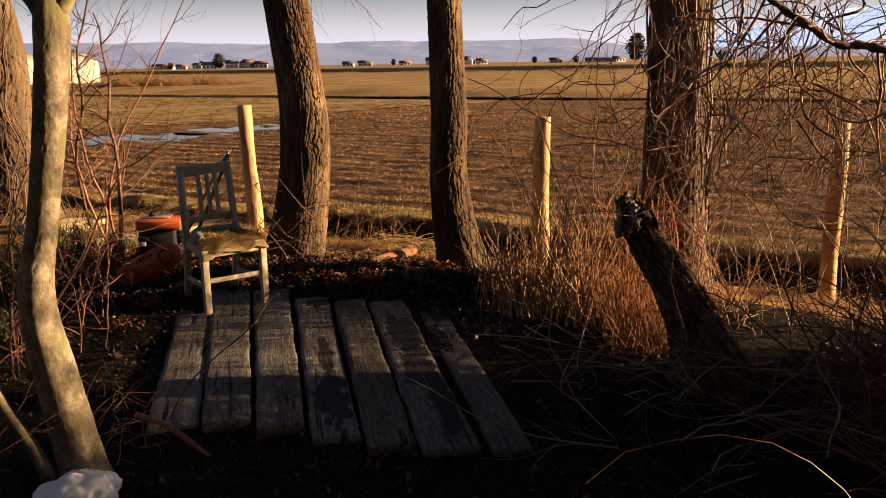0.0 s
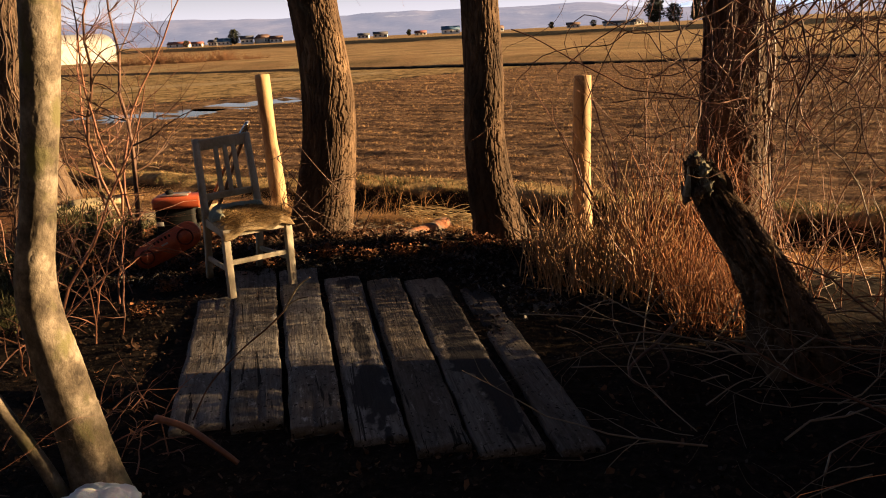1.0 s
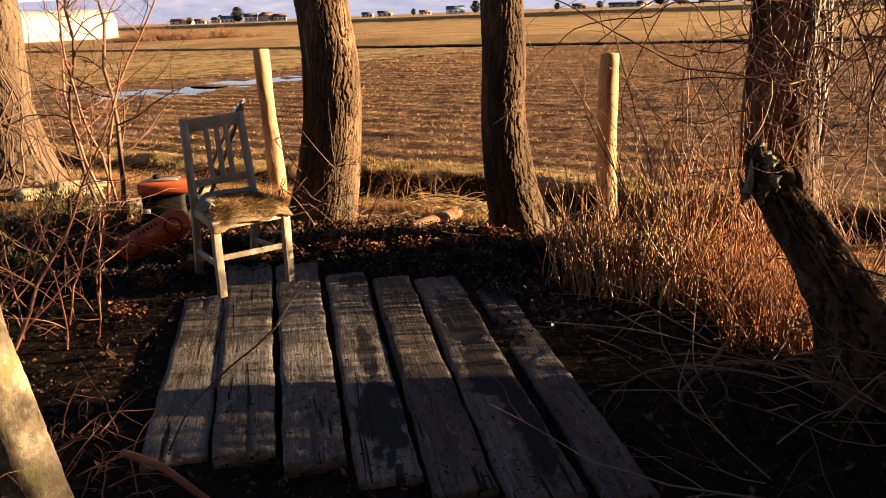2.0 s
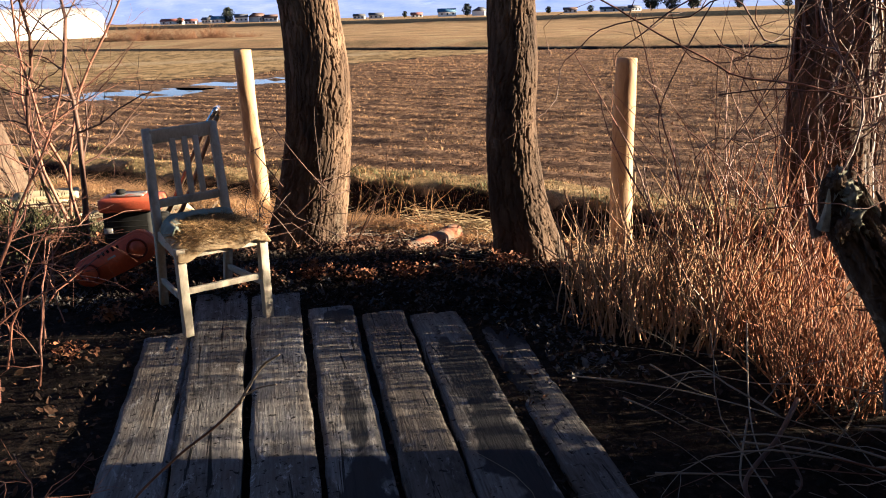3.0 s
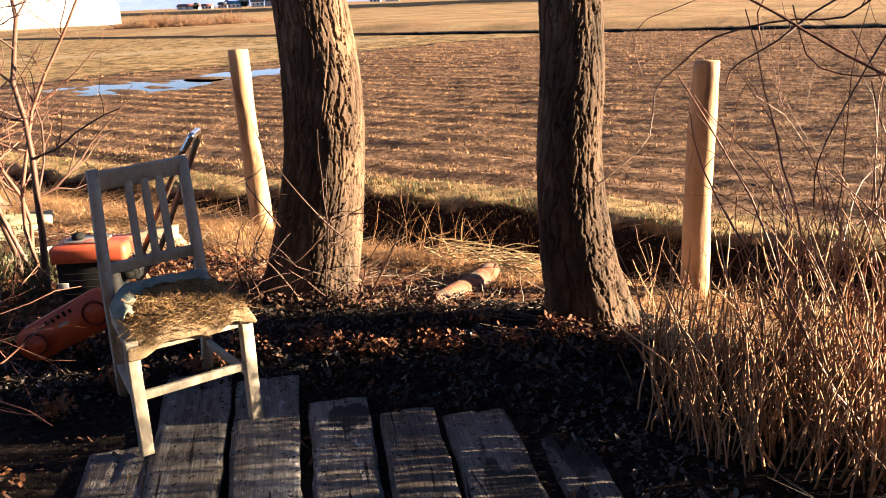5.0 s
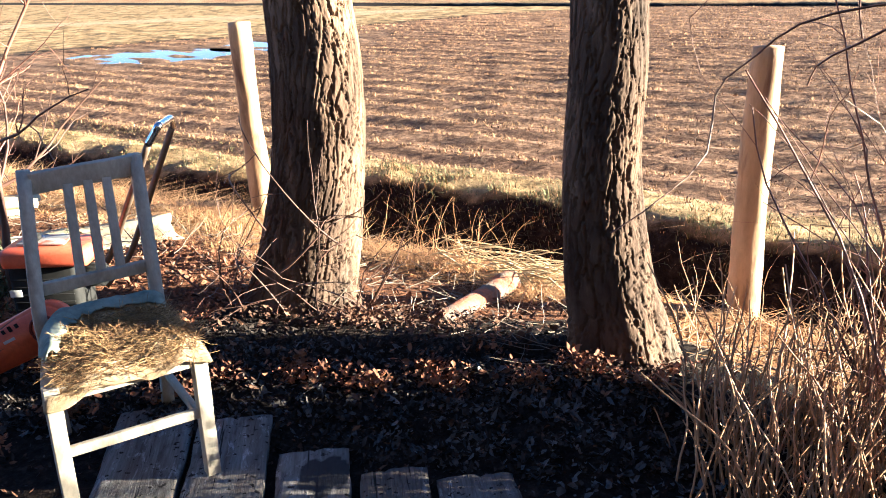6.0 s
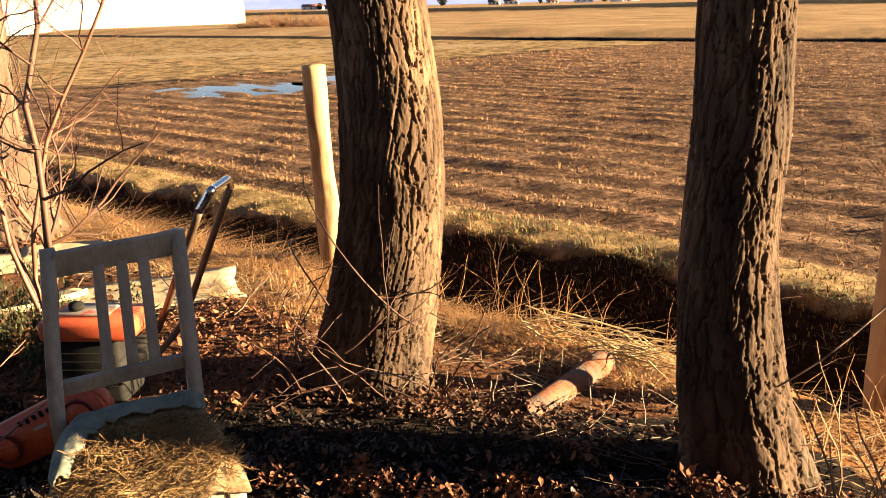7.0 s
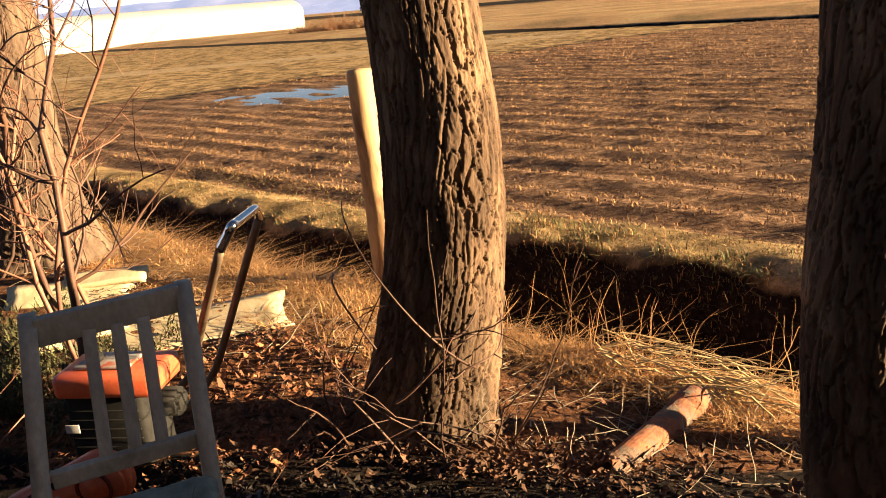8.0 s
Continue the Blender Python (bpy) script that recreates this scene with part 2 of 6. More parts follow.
M_DARKMETAL = surface("oily_dark_metal", [(0.3, (0.01, 0.01, 0.01)), (0.7, (0.028, 0.027, 0.026))], 0.8, 8, (1, 1, 1), 60, 0.001, 0.3, spec=0.12)
M_CHROME = surface("chromed_tube", [(0.3, (0.6, 0.6, 0.62)), (0.7, (0.75, 0.75, 0.76))], 0.16, 6, (1, 1, 1), 60, 0.0005, 0.05, metal=1.0)
M_RUSTTUBE = surface("rusted_tube", [(0.3, (0.13, 0.08, 0.05)), (0.7, (0.3, 0.22, 0.15))], 0.55, 6, (1, 1, 1), 60, 0.001, 0.3, metal=0.7)
M_SLAB = surface("pale_split_board", [(0.3, (0.4, 0.31, 0.17)), (0.7, (0.6, 0.5, 0.31))], 0.85, 4, (1, 0.3, 1), 50, 0.003, 0.5, dirt=(0.28, 0.22, 0.12), dirt_scale=4, dirt_from=0.6)
M_CLAY = surface("fired_clay_pipe", [(0.3, (0.15, 0.055, 0.028)), (0.55, (0.3, 0.115, 0.052)), (0.8, (0.38, 0.19, 0.1))], 0.92, 14, (1, 1, 1), 70, 0.006, 0.9, dirt=(0.12, 0.09, 0.065), dirt_scale=11, dirt_from=0.5)
M_SNOW, nt, b = shade("old_snow")
flat = mapped(nt)
nt.links.new(mixc(nt, ramp(nt, noisy(nt, flat, 34, 4, 0.6), [(0.66, (0, 0, 0)), (0.74, (1, 1, 1))]), ramp(nt, noisy(nt, flat, 9, 5, 0.6), [(0.3, (0.8, 0.82, 0.86)), (0.7, (0.92, 0.93, 0.94))]), (0.3, 0.26, 0.22)), b.inputs["Base Color"])
b.inputs["Roughness"].default_value = 0.6
b.inputs["Subsurface Weight"].default_value = 0.2
bumped(nt, b, noisy(nt, flat, 40, 4, 0.6), 0.6, 0.008)


def plank_material(name):
    """Weathered grey plank, its grain along local y; dark where it is damp."""
    m, nt, b = shade(name)
    info = nt.nodes.new("ShaderNodeObjectInfo").outputs["Random"]
    tc = nt.nodes.new("ShaderNodeTexCoord")
    push = nt.nodes.new("ShaderNodeVectorMath")
    push.operation = "MULTIPLY_ADD"
    nt.links.new(info, push.inputs[0])
    push.inputs[1].default_value = (7.3, 19.1, 3.7)
    nt.links.new(tc.outputs["Object"], push.inputs[2])
    flat = push.outputs[0]
    long_ = nt.nodes.new("ShaderNodeMapping")
    long_.inputs["Scale"].default_value = (1, 0.05, 1)
    nt.links.new(flat, long_.inputs[0])
    vec = long_.outputs[0]
    short = nt.nodes.new("ShaderNodeMapping")
    short.inputs["Scale"].default_value = (1, 0.3, 1)
    nt.links.new(flat, short.inputs[0])
    blot = short.outputs[0]
    grain = noisy(nt, vec, 75, 7, 0.72, 0.4)
    c = ramp(nt, grain, [(0.27, (0.05, 0.045, 0.042)), (0.42, (0.185, 0.172, 0.16)), (0.72, (0.36, 0.345, 0.33))])
    # brown where the grey skin has worn off, and broad darker patches
    c = mixc(nt, ramp(nt, noisy(nt, blot, 4.5, 6, 0.65, 0.5), [(0.42, (0, 0, 0)), (0.62, (0.75, 0.75, 0.75))]), c, (0.1, 0.078, 0.058))
    c = mixc(nt, ramp(nt, noisy(nt, blot, 13, 6, 0.75, 0.4), [(0.52, (0, 0, 0)), (0.66, (0.8, 0.8, 0.8))]), c, (0.05, 0.043, 0.038))
    # bleached scuffs
    c = mixc(nt, ramp(nt, noisy(nt, blot, 21, 7, 0.8, 0.6), [(0.56, (0, 0, 0)), (0.68, (0.95, 0.95, 0.95))]), c, (0.56, 0.55, 0.54))
    # cracks and specks of dirt
    c = mixc(nt, ramp(nt, noisy(nt, vec, 24, 4, 0.65, 0.9), [(0.615, (0, 0, 0)), (0.64, (1, 1, 1))]), c, (0.012, 0.01, 0.009))
    c = mixc(nt, ramp(nt, noisy(nt, flat, 46, 3, 0.5), [(0.63, (0, 0, 0)), (0.67, (1, 1, 1))]), c, (0.016, 0.013, 0.011))
    c = mixc(nt, 1.0, c, ramp(nt, info, [(0, (0.44, 0.4, 0.37)), (0.5, (0.62, 0.59, 0.57)), (1, (0.84, 0.82, 0.82))]), "MULTIPLY")
    damp = nt.nodes.new("ShaderNodeAttribute")
    damp.attribute_name = "damp"
    rag = nt.nodes.new("ShaderNodeMath")
    rag.operation = "MULTIPLY_ADD"
    nt.links.new(noisy(nt, flat, 9, 6, 0.7), rag.inputs[0])
    rag.inputs[1].default_value = 0.6
    rag.inputs[2].default_value = -0.3
    total = nt.nodes.new("ShaderNodeMath")
    nt.links.new(damp.outputs["Fac"], total.inputs[0])
    nt.links.new(rag.outputs[0], total.inputs[1])
    wet = ramp(nt, total.outputs[0], [(0.3, (0, 0, 0)), (0.7, (0.94, 0.94, 0.94))])
    c = mixc(nt, wet, c, (0.017, 0.016, 0.018))
    nt.links.new(c, b.inputs["Base Color"])
    b.inputs["Roughness"].default_value = 0.85
    b.inputs["Specular IOR Level"].default_value = 0.2
    bumped(nt, b, grain, 0.9, 0.007)
    return m


M_PLANK = plank_material("weathered_plank")

# ---- ground ----
E1, E2 = np.array((0.906, -0.423)), np.array((0.423, 0.906))   # along the ditch, across it
PUDDLES = [(-10.1, 22.1, 1.75, 1.9), (-7.9, 25.2, 1.3, 2.2)]


def step(a, b, x):
    u = np.clip((x - a) / (b - a), 0, 1)
    return u * u * (3 - 2 * u)


def ground_parts(x, y):
    """Height and the weights of the kinds of ground."""
    x, y = np.asarray(x, dtype=float), np.asarray(y, dtype=float)
    s, w = 0.906 * x - 0.423 * y, 0.423 * x + 0.906 * y
    far = np.hypot(x, y)
    q = w + 0.1 * fbm(s * 1.1, w * 0.5, 1, 3)
    qf = q - 0.52 * step(-7.8, -5.6, s)
    z = -0.045 + 0.014 * fbm(x * 2.3, y * 2.3, 2, 4) * (far < 60)
    z = z + 0.05 * step(-0.15, 0.25, y - 6.28 + 0.1 * x + 0.08 * fbm(x * 3, y * 3, 12, 3)) * (1 - step(6.9, 7.4, y)) * step(-2.6, -2.0, x) * (1 - step(0.4, 0.8, x)) - 0.12 * step(6.1, 7.0, q) - 0.78 * step(7.15, 7.75, q) + 0.72 * step(7.8, 8.16, qf)
    z = z + 0.05 * np.exp(-((qf - 8.4) / 0.3) ** 2) + 0.035 * fbm(x * 4.3, y * 4.3, 11, 3) * np.exp(-((qf - 8.1) / 0.35) ** 2)
    soil = step(8.3, 8.9, qf) * (1 - step(37.2, 37.8, q))
    rows = np.cos(2 * math.pi * (w + 0.015 * fbm(s * 0.25, w * 0.1, 3, 2)) / 0.66)
    left = step(-1.0, 1.5, 0.80 * (x + 15.5) - 0.6 * (y - 21) + 0.5 * fbm(x * 0.4, y * 0.4, 5, 3))
    field = soil * left
    mud = np.zeros_like(x)
    dip = np.zeros_like(x)
    for px, py, a, b in PUDDLES:
        u = (0.906 * (x - px) - 0.423 * (y - py)) / a
        v = (0.423 * (x - px) + 0.906 * (y - py)) / b
        d = np.sqrt(u * u + v * v) + 0.6 * fbm(x * 1.8, y * 2.9, 6, 5)
        mud = np.maximum(mud, 1 - step(1.2, 2.0, d))
        dip = np.maximum(dip, 1 - step(0.75, 1.3, d))
    z = z + field * (1 - 0.7 * mud) * (0.02 * rows + 0.008 * np.abs(rows) * rows + 0.004 * fbm(x * 9.1, y * 9.1, 7, 3)) * (far < 70)
    z = z - 0.075 * dip
    bed = step(5.95, 6.2, y + 0.05 * fbm(x * 4, y * 4, 22, 2)) * (1 - step(6.85, 7.05, y)) * step(-2.6, -2.2, x) * (1 - step(0.5, 0.9, x))
    z = z + 0.022 * bed * (0.6 + fbm(x * 8.3, y * 8.3, 21, 4))
    # the second ditch, the dykes far off
    q2 = w + 0.6 * fbm(s * 0.12, w * 0.05, 8, 2)
    reach = step(-33, -25, s)
    z = z + reach * (-0.5 * step(37.6, 38.4, q2) + 0.5 * step(39.0, 40.2, q2)) + 0.35 * step(39.0, 44.0, q2)
    z = z + 0.75 * step(118, 120, q2) * (1 - step(122, 124, q2)) + 0.6 * step(146, 149, q2) * (1 - step(152, 154, q2))
    z = z - 0.5 * step(84, 86, q2) * (1 - step(88, 90, q2)) * step(20, 24, s + 0.43 * w)
    track = np.exp(-((0.42 * (x + 19) - 0.906 * (y - 35.6)) / 1.6) ** 2) * step(-60, -55, x) * (1 - step(-9, -5, x))
    green = step(8.0, 8.25, qf) * (1 - step(8.5, 9.1, qf)) + 0.62 * soil * (1 - left) * (1 - mud)
    ragged = fbm(x * 2.1, y * 2.1, 9, 3)
    humus = step(-0.05, 0.15, y - (7.3 + 0.2 * (x + 0.45)) + 0.12 * ragged) * (1 - step(7.4, 7.7, q))
    bank = step(6.7, 7.0, q + 0.15 * ragged + 0.45 * (1 - step(-3.4, -2.2, x)) + 0.3 * step(0.2, 0.6, x)) * (1 - step(7.35, 7.6, q))
    beyond = step(39.6, 40.4, q2)
    dark = step(118, 119, q2) * (1 - step(153.5, 154.5, q2)) * (1 - step(124.5, 126, q2) * (1 - step(144, 146, q2)))
    return z, dict(humus=humus, field=field * (1 - mud), green=green, bank=bank, mud=np.clip(mud * soil, 0, 1), track=track, beyond=beyond * (1 - dark), dark=dark)


def ground_z(x, y):
    return float(ground_parts(np.array([x]), np.array([y]))[0][0])


def grown(start, stop, first, factor):
    out, d = [start], first
    while out[-1] < stop:
        out.append(out[-1] + d)
        d *= factor
    return out


def make_ground():
    s_mid = np.arange(-11, 5.5, 0.11)
    s_lines = np.concatenate([-np.array(grown(11.1, 4200, 0.1, 1.06))[::-1], s_mid, grown(5.55, 4200, 0.1, 1.06)])
    w_lines = np.concatenate([-np.array(grown(4, 900, 0.5, 1.2))[::-1], np.arange(-3.9, 1.9, 0.2), np.arange(2, 9.8, 0.07), np.arange(9.8, 24, 0.125), np.arange(24, 41, 0.19), grown(41.2, 160, 0.3, 1.02), grown(162, 4600, 3, 1.06)])
    s, w = np.meshgrid(s_lines, w_lines)
    x, y = E1[0] * s + E2[0] * w, E1[1] * s + E2[1] * w
    z, zones = ground_parts(x, y)
    n, k = len(s_lines), len(w_lines)
    i = np.arange(k - 1)[:, None] * n + np.arange(n - 1)[None, :]
    faces = np.stack([i, i + 1, i + n + 1, i + n], axis=-1).reshape(-1, 4)
    me = bpy.data.meshes.new("ground")
    verts = np.stack([x, y, z], axis=-1).reshape(-1, 3)
    me.vertices.add(len(verts))
    me.vertices.foreach_set("co", verts.ravel())
    me.loops.add(faces.size)
    me.loops.foreach_set("vertex_index", faces.ravel())
    me.polygons.add(len(faces))
    me.polygons.foreach_set("loop_start", np.arange(0, faces.size, 4))
    me.update(calc_edges=True)
    for name, values in zones.items():
        me.attributes.new(name, "FLOAT", "POINT").data.foreach_set("value", np.ascontiguousarray(values.ravel(), dtype=np.float32))
    m, nt, b = shade("ground_soil_and_grass")
    vec = mapped(nt)
    turned = nt.nodes.new("ShaderNodeMapping")
    turned.inputs["Rotation"].default_value = (0, 0, radians(25))
    nt.links.new(vec, turned.inputs[0])
    drawn = nt.nodes.new("ShaderNodeMapping")
    drawn.inputs["Scale"].default_value = (0.14, 1, 1)
    nt.links.new(turned.outputs[0], drawn.inputs[0])
    furrows = noisy(nt, drawn.outputs[0], 7.0, 6, 0.7)
    big, mid, small, tiny = noisy(nt, vec, 0.25, 5), noisy(nt, vec, 2.2, 6, 0.65), noisy(nt, vec, 22, 6, 0.7), noisy(nt, vec, 90, 4, 0.7)
    clods = nt.nodes.new("ShaderNodeMix")
    clods.inputs[0].default_value = 0.55
    nt.links.new(furrows, clods.inputs[2])
    nt.links.new(noisy(nt, vec, 11, 7, 0.75), clods.inputs[3])
    clods = clods.outputs[0]
    grain = ramp(nt, tiny, [(0.3, (0.5, 0.5, 0.5)), (0.7, (1.15, 1.15, 1.15))])
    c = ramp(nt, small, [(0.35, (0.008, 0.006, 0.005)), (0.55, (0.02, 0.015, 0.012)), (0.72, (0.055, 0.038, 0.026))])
    kinds = [("humus", [(0.35, (0.04, 0.02, 0.011)), (0.55, (0.15, 0.07, 0.032)), (0.75, (0.34, 0.17, 0.075))], small),
             ("bank", [(0.35, (0.1, 0.045, 0.016)), (0.52, (0.38, 0.18, 0.06)), (0.72, (0.6, 0.32, 0.11))], small),
             ("field", [(0.36, (0.05, 0.029, 0.018)), (0.5, (0.165, 0.097, 0.056)), (0.64, (0.42, 0.265, 0.15))], clods),
             ("mud", [(0.35, (0.09, 0.055, 0.035)), (0.65, (0.22, 0.14, 0.085))], mid),
             ("green", [(0.33, (0.11, 0.078, 0.034)), (0.52, (0.3, 0.205, 0.092)), (0.72, (0.48, 0.34, 0.17))], mid),
             ("beyond", [(0.35, (0.21, 0.15, 0.072)), (0.5, (0.34, 0.215, 0.105)), (0.68, (0.42, 0.31, 0.155))], big),
             ("track", [(0.35, (0.27, 0.2, 0.11)), (0.65, (0.38, 0.29, 0.17))], mid),
             ("dark", [(0.35, (0.03, 0.03, 0.025)), (0.65, (0.07, 0.06, 0.045))], mid)]
    for name, stops, source in kinds:
        a = nt.nodes.new("ShaderNodeAttribute")
        a.attribute_name = name
        edge = nt.nodes.new("ShaderNodeMath")
        edge.operation = "MULTIPLY_ADD"
        nt.links.new(mid, edge.inputs[0])
        edge.inputs[1].default_value = 0.8
        edge.inputs[2].default_value = -0.4
        total = nt.nodes.new("ShaderNodeMath")
        total.operation = "ADD"
        nt.links.new(edge.outputs[0], total.inputs[0])
        nt.links.new(a.outputs["Fac"], total.inputs[1])
        fac = ramp(nt, total.outputs[0], [(0.35, (0, 0, 0)), (0.65, (1, 1, 1))])
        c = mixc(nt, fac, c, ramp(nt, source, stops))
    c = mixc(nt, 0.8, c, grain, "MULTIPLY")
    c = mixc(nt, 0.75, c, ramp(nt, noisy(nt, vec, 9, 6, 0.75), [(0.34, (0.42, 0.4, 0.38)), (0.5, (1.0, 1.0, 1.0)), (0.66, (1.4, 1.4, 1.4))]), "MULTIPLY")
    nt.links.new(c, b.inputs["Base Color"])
    b.inputs["Roughness"].default_value = 0.95
    b.inputs["Specular IOR Level"].default_value = 0.06
    bumped(nt, b, small, 0.8, 0.03)
    return tagged(link_mesh("ground", me, m), "dark yard soil, ditch bank and stubble field", "ground", kind="structure")


make_ground()


def puddle(px, py, a, b):
    """Still meltwater lying in a hollow of the field."""
    n = 48
    ang = np.arange(n) * 2 * math.pi / n
    v = np.stack([px + 1.15 * (a * np.cos(ang) * E1[0] + b * np.sin(ang) * E2[0]), py + 1.15 * (a * np.cos(ang) * E1[1] + b * np.sin(ang) * E2[1]), np.full(n, -0.262 + 0.002 * (a > b))], axis=-1)
    m, nt, bs = shade("meltwater")
    bs.inputs["Base Color"].default_value = (0.03, 0.032, 0.035, 1)
    bs.inputs["Roughness"].default_value = 0.06
    bumped(nt, bs, noisy(nt, mapped(nt), 3, 2), 0.05, 0.01)
    ob = raw("puddle", v, [list(range(n))], m)
    return tagged(ob, "shallow puddle of meltwater reflecting pale sky", "water", "puddles in the field", "structure")


for row in PUDDLES:
    puddle(*row)

# ---- trees ----
def plates(u, v, wrap, seed):
    """Jittered cells: distance to the border between the two nearest, and a random number for the nearest; u wraps round."""
    iu, iv = np.floor(u).astype(int), np.floor(v).astype(int)
    f1, f2, pick = np.full(u.shape, 9.0), np.full(u.shape, 9.0), np.zeros(u.shape)
    for du in (-1, 0, 1):
        for dv in (-1, 0, 1):
            cu, cv = iu + du, iv + dv
            h = np.sin((cu % wrap) * 127.1 + cv * 311.7 + seed * 17.3) * 43758.5453
            g = np.sin((cu % wrap) * 269.5 + cv * 183.3 + seed * 9.1) * 24634.6345
            h, g = h - np.floor(h), g - np.floor(g)
            d = np.hypot(cu + h - u, cv + g - v)
            nearer = d < f1
            f2 = np.where(nearer, f1, np.minimum(f2, d))
            pick = np.where(nearer, np.mod(h * 7.31 + g * 3.77, 1.0), pick)
            f1 = np.minimum(f1, d)
    return f2 - f1, pick


def trunk_mesh(rows, around, up, crack=0.02, plate=(0.045, 0.17), seed=0, flute=0.06, lump=0.02, fine_to=2.6):
    """A trunk along rows (x, y, z, r), its bark split into upright flaky plates; most rings lie below fine_to."""
    p = smooth_path(rows, 3000)
    low = p[0, 2]
    split = min(fine_to, p[-1, 2])
    heights = np.linspace(low, split, up)
    if split < p[-1, 2]:
        heights = np.concatenate([heights, np.linspace(split, p[-1, 2], 60)[1:]])
    p = np.stack([np.interp(heights, p[:, 2], p[:, k]) for k in range(4)], axis=-1)
    up = len(p)
    ang = np.arange(around) * 2 * math.pi / around
    r = p[:, 3][:, None]
    a, z = np.meshgrid(ang, p[:, 2])
    base = np.exp(-np.clip((z - low) / 0.35, 0, 9))
    rad = r * (1 + flute * base * 2.2 * np.sin(a * 5 + seed) + lump * np.sin(a * 2 + z * 2.1 + seed) + lump * 0.8 * np.sin(a * 3 - z * 3.7 + 2 * seed))
    girth = 2 * math.pi * float(np.mean(p[p[:, 2] < 2, 3]))
    wrap = max(6, int(round(girth / plate[0])))
    arc = a / (2 * math.pi)
    ragged = fbm(np.cos(a) * girth * 9 + seed, z * 19 + np.sin(a) * girth * 9, seed + 5, 4)
    sway = 0.35 * np.sin(z * 4.3 + 2 * np.sin(a * 2 + seed)) + 0.2 * np.sin(z * 11 + a * 3 + seed) + 0.1 * np.sin(z * 29 - a * 5)
    u = arc * wrap + sway + 0.24 * ragged
    v = z / plate[1] + 0.35 * np.sin(a * 5 + z * 3) + 0.22 * ragged
    gap, pick = plates(u, v, wrap, seed)
    wide = 0.05 + 0.12 * (0.5 + 0.5 * np.sin(a * 3 + z * 2.3 + seed)) * (0.5 + 0.5 * np.sin(z * 7 - a * 2))
    body = step(0.02, wide + 0.05, gap)
    # long furrows that run over several plates
    gap3, _ = plates(arc * wrap * 0.5 + 0.6 * sway + 0.06 * ragged, v * 0.3, max(3, wrap // 2) if wrap % 2 == 0 else wrap, seed + 11)
    furrow = 1 - step(0.01, 0.1, gap3)
    gap2, pick2 = plates(u * 2 + 0.3 * ragged, v * 2.4 + 0.25 * ragged, wrap * 2, seed + 3)
    flake = step(0.02, 0.2, gap2)
    rad = rad - crack * (1 - body) - crack * 0.5 * furrow + crack * 0.3 * (pick - 0.5) * body + crack * 0.2 * (pick2 - 0.5) * flake - crack * 0.16 * (1 - flake) + crack * 0.07 * ragged
    x = p[:, 0][:, None] + rad * np.cos(a)
    y = p[:, 1][:, None] + rad * np.sin(a)
    verts = np.stack([x, y, z], axis=-1).reshape(-1, 3)
    i = np.arange(up - 1)[:, None] * around
    j = np.arange(around)[None, :]
    k = (j + 1) % around
    faces = np.stack([i + j, i + k, i + around + k, i + around + j], axis=-1).reshape(-1, 4)
    return verts, faces


def tree(name, rows, label, around=340, up=500, material=None, crack=0.0145, seed=0, limbs=7, plate=(0.036, 0.19), limb_from=0.88, limb_len=1.6):
    """A bare tree: furrowed trunk, limbs and twigs over it."""
    ob = thing(name, Matrix.Identity(4), label, "tree", "bare trees by the ditch")
    v, f = trunk_mesh(rows, around, up, crack, plate, seed)
    raw("trunk", v, f, material or M_BARK, ob)
    rng = np.random.default_rng(100 + seed)
    p = smooth_path(rows, 60)
    for i in range(limbs):
        k = int(60 * (limb_from + (1 - limb_from) * (i + 0.5) / limbs)) - 1
        turn = i * 2.4 + seed
        paths = branching(p[k, :3], (math.cos(turn), math.sin(turn), 0.9), limb_len * rng.uniform(0.8, 1.3), p[k, 3] * 0.38, rng, 2, 5, 0.22, -0.15, 8)
        v, f = tubes(paths, 5)
        raw("limb", v, f, M_TWIG, ob)
    return ob


tree("tree", [(-1.52, 7.38, -0.2, 0.32), (-1.465, 7.36, 0.05, 0.255), (-1.405, 7.34, 0.28, 0.232), (-1.315, 7.3, 0.72, 0.208), (-1.292, 7.28, 1.0, 0.202), (-1.295, 7.28, 1.23, 0.195), (-1.32, 7.27, 1.5, 0.186), (-1.39, 7.25, 2.1, 0.18), (-1.51, 7.2, 3.2, 0.165), (-1.61, 7.2, 5.2, 0.11)], "thick bare tree with deeply furrowed brown bark", seed=1)
tree("tree", [(0.06, 6.9, -0.16, 0.26), (0.015, 6.88, 0.1, 0.195), (-0.04, 6.85, 0.38, 0.166), (-0.075, 6.8, 0.78, 0.143), (-0.06, 6.8, 1.22, 0.138), (-0.08, 6.8, 2.03, 0.123), (-0.1, 6.8, 3.2, 0.11), (-0.1, 6.8, 4.8, 0.07)], "slender bare tree with furrowed brown bark", around=250, crack=0.0125, seed=2)
tree("tree", [(1.59, 6.57, -0.25, 0.32), (1.57, 6.56, 0.1, 0.245), (1.55, 6.56, 0.6, 0.222), (1.55, 6.58, 1.2, 0.205), (1.58, 6.64, 2.0, 0.178), (1.66, 6.66, 3.0, 0.15), (1.7, 6.66, 4.6, 0.1)], "bare tree hung with leafless vines", around=150, up=260, seed=3)
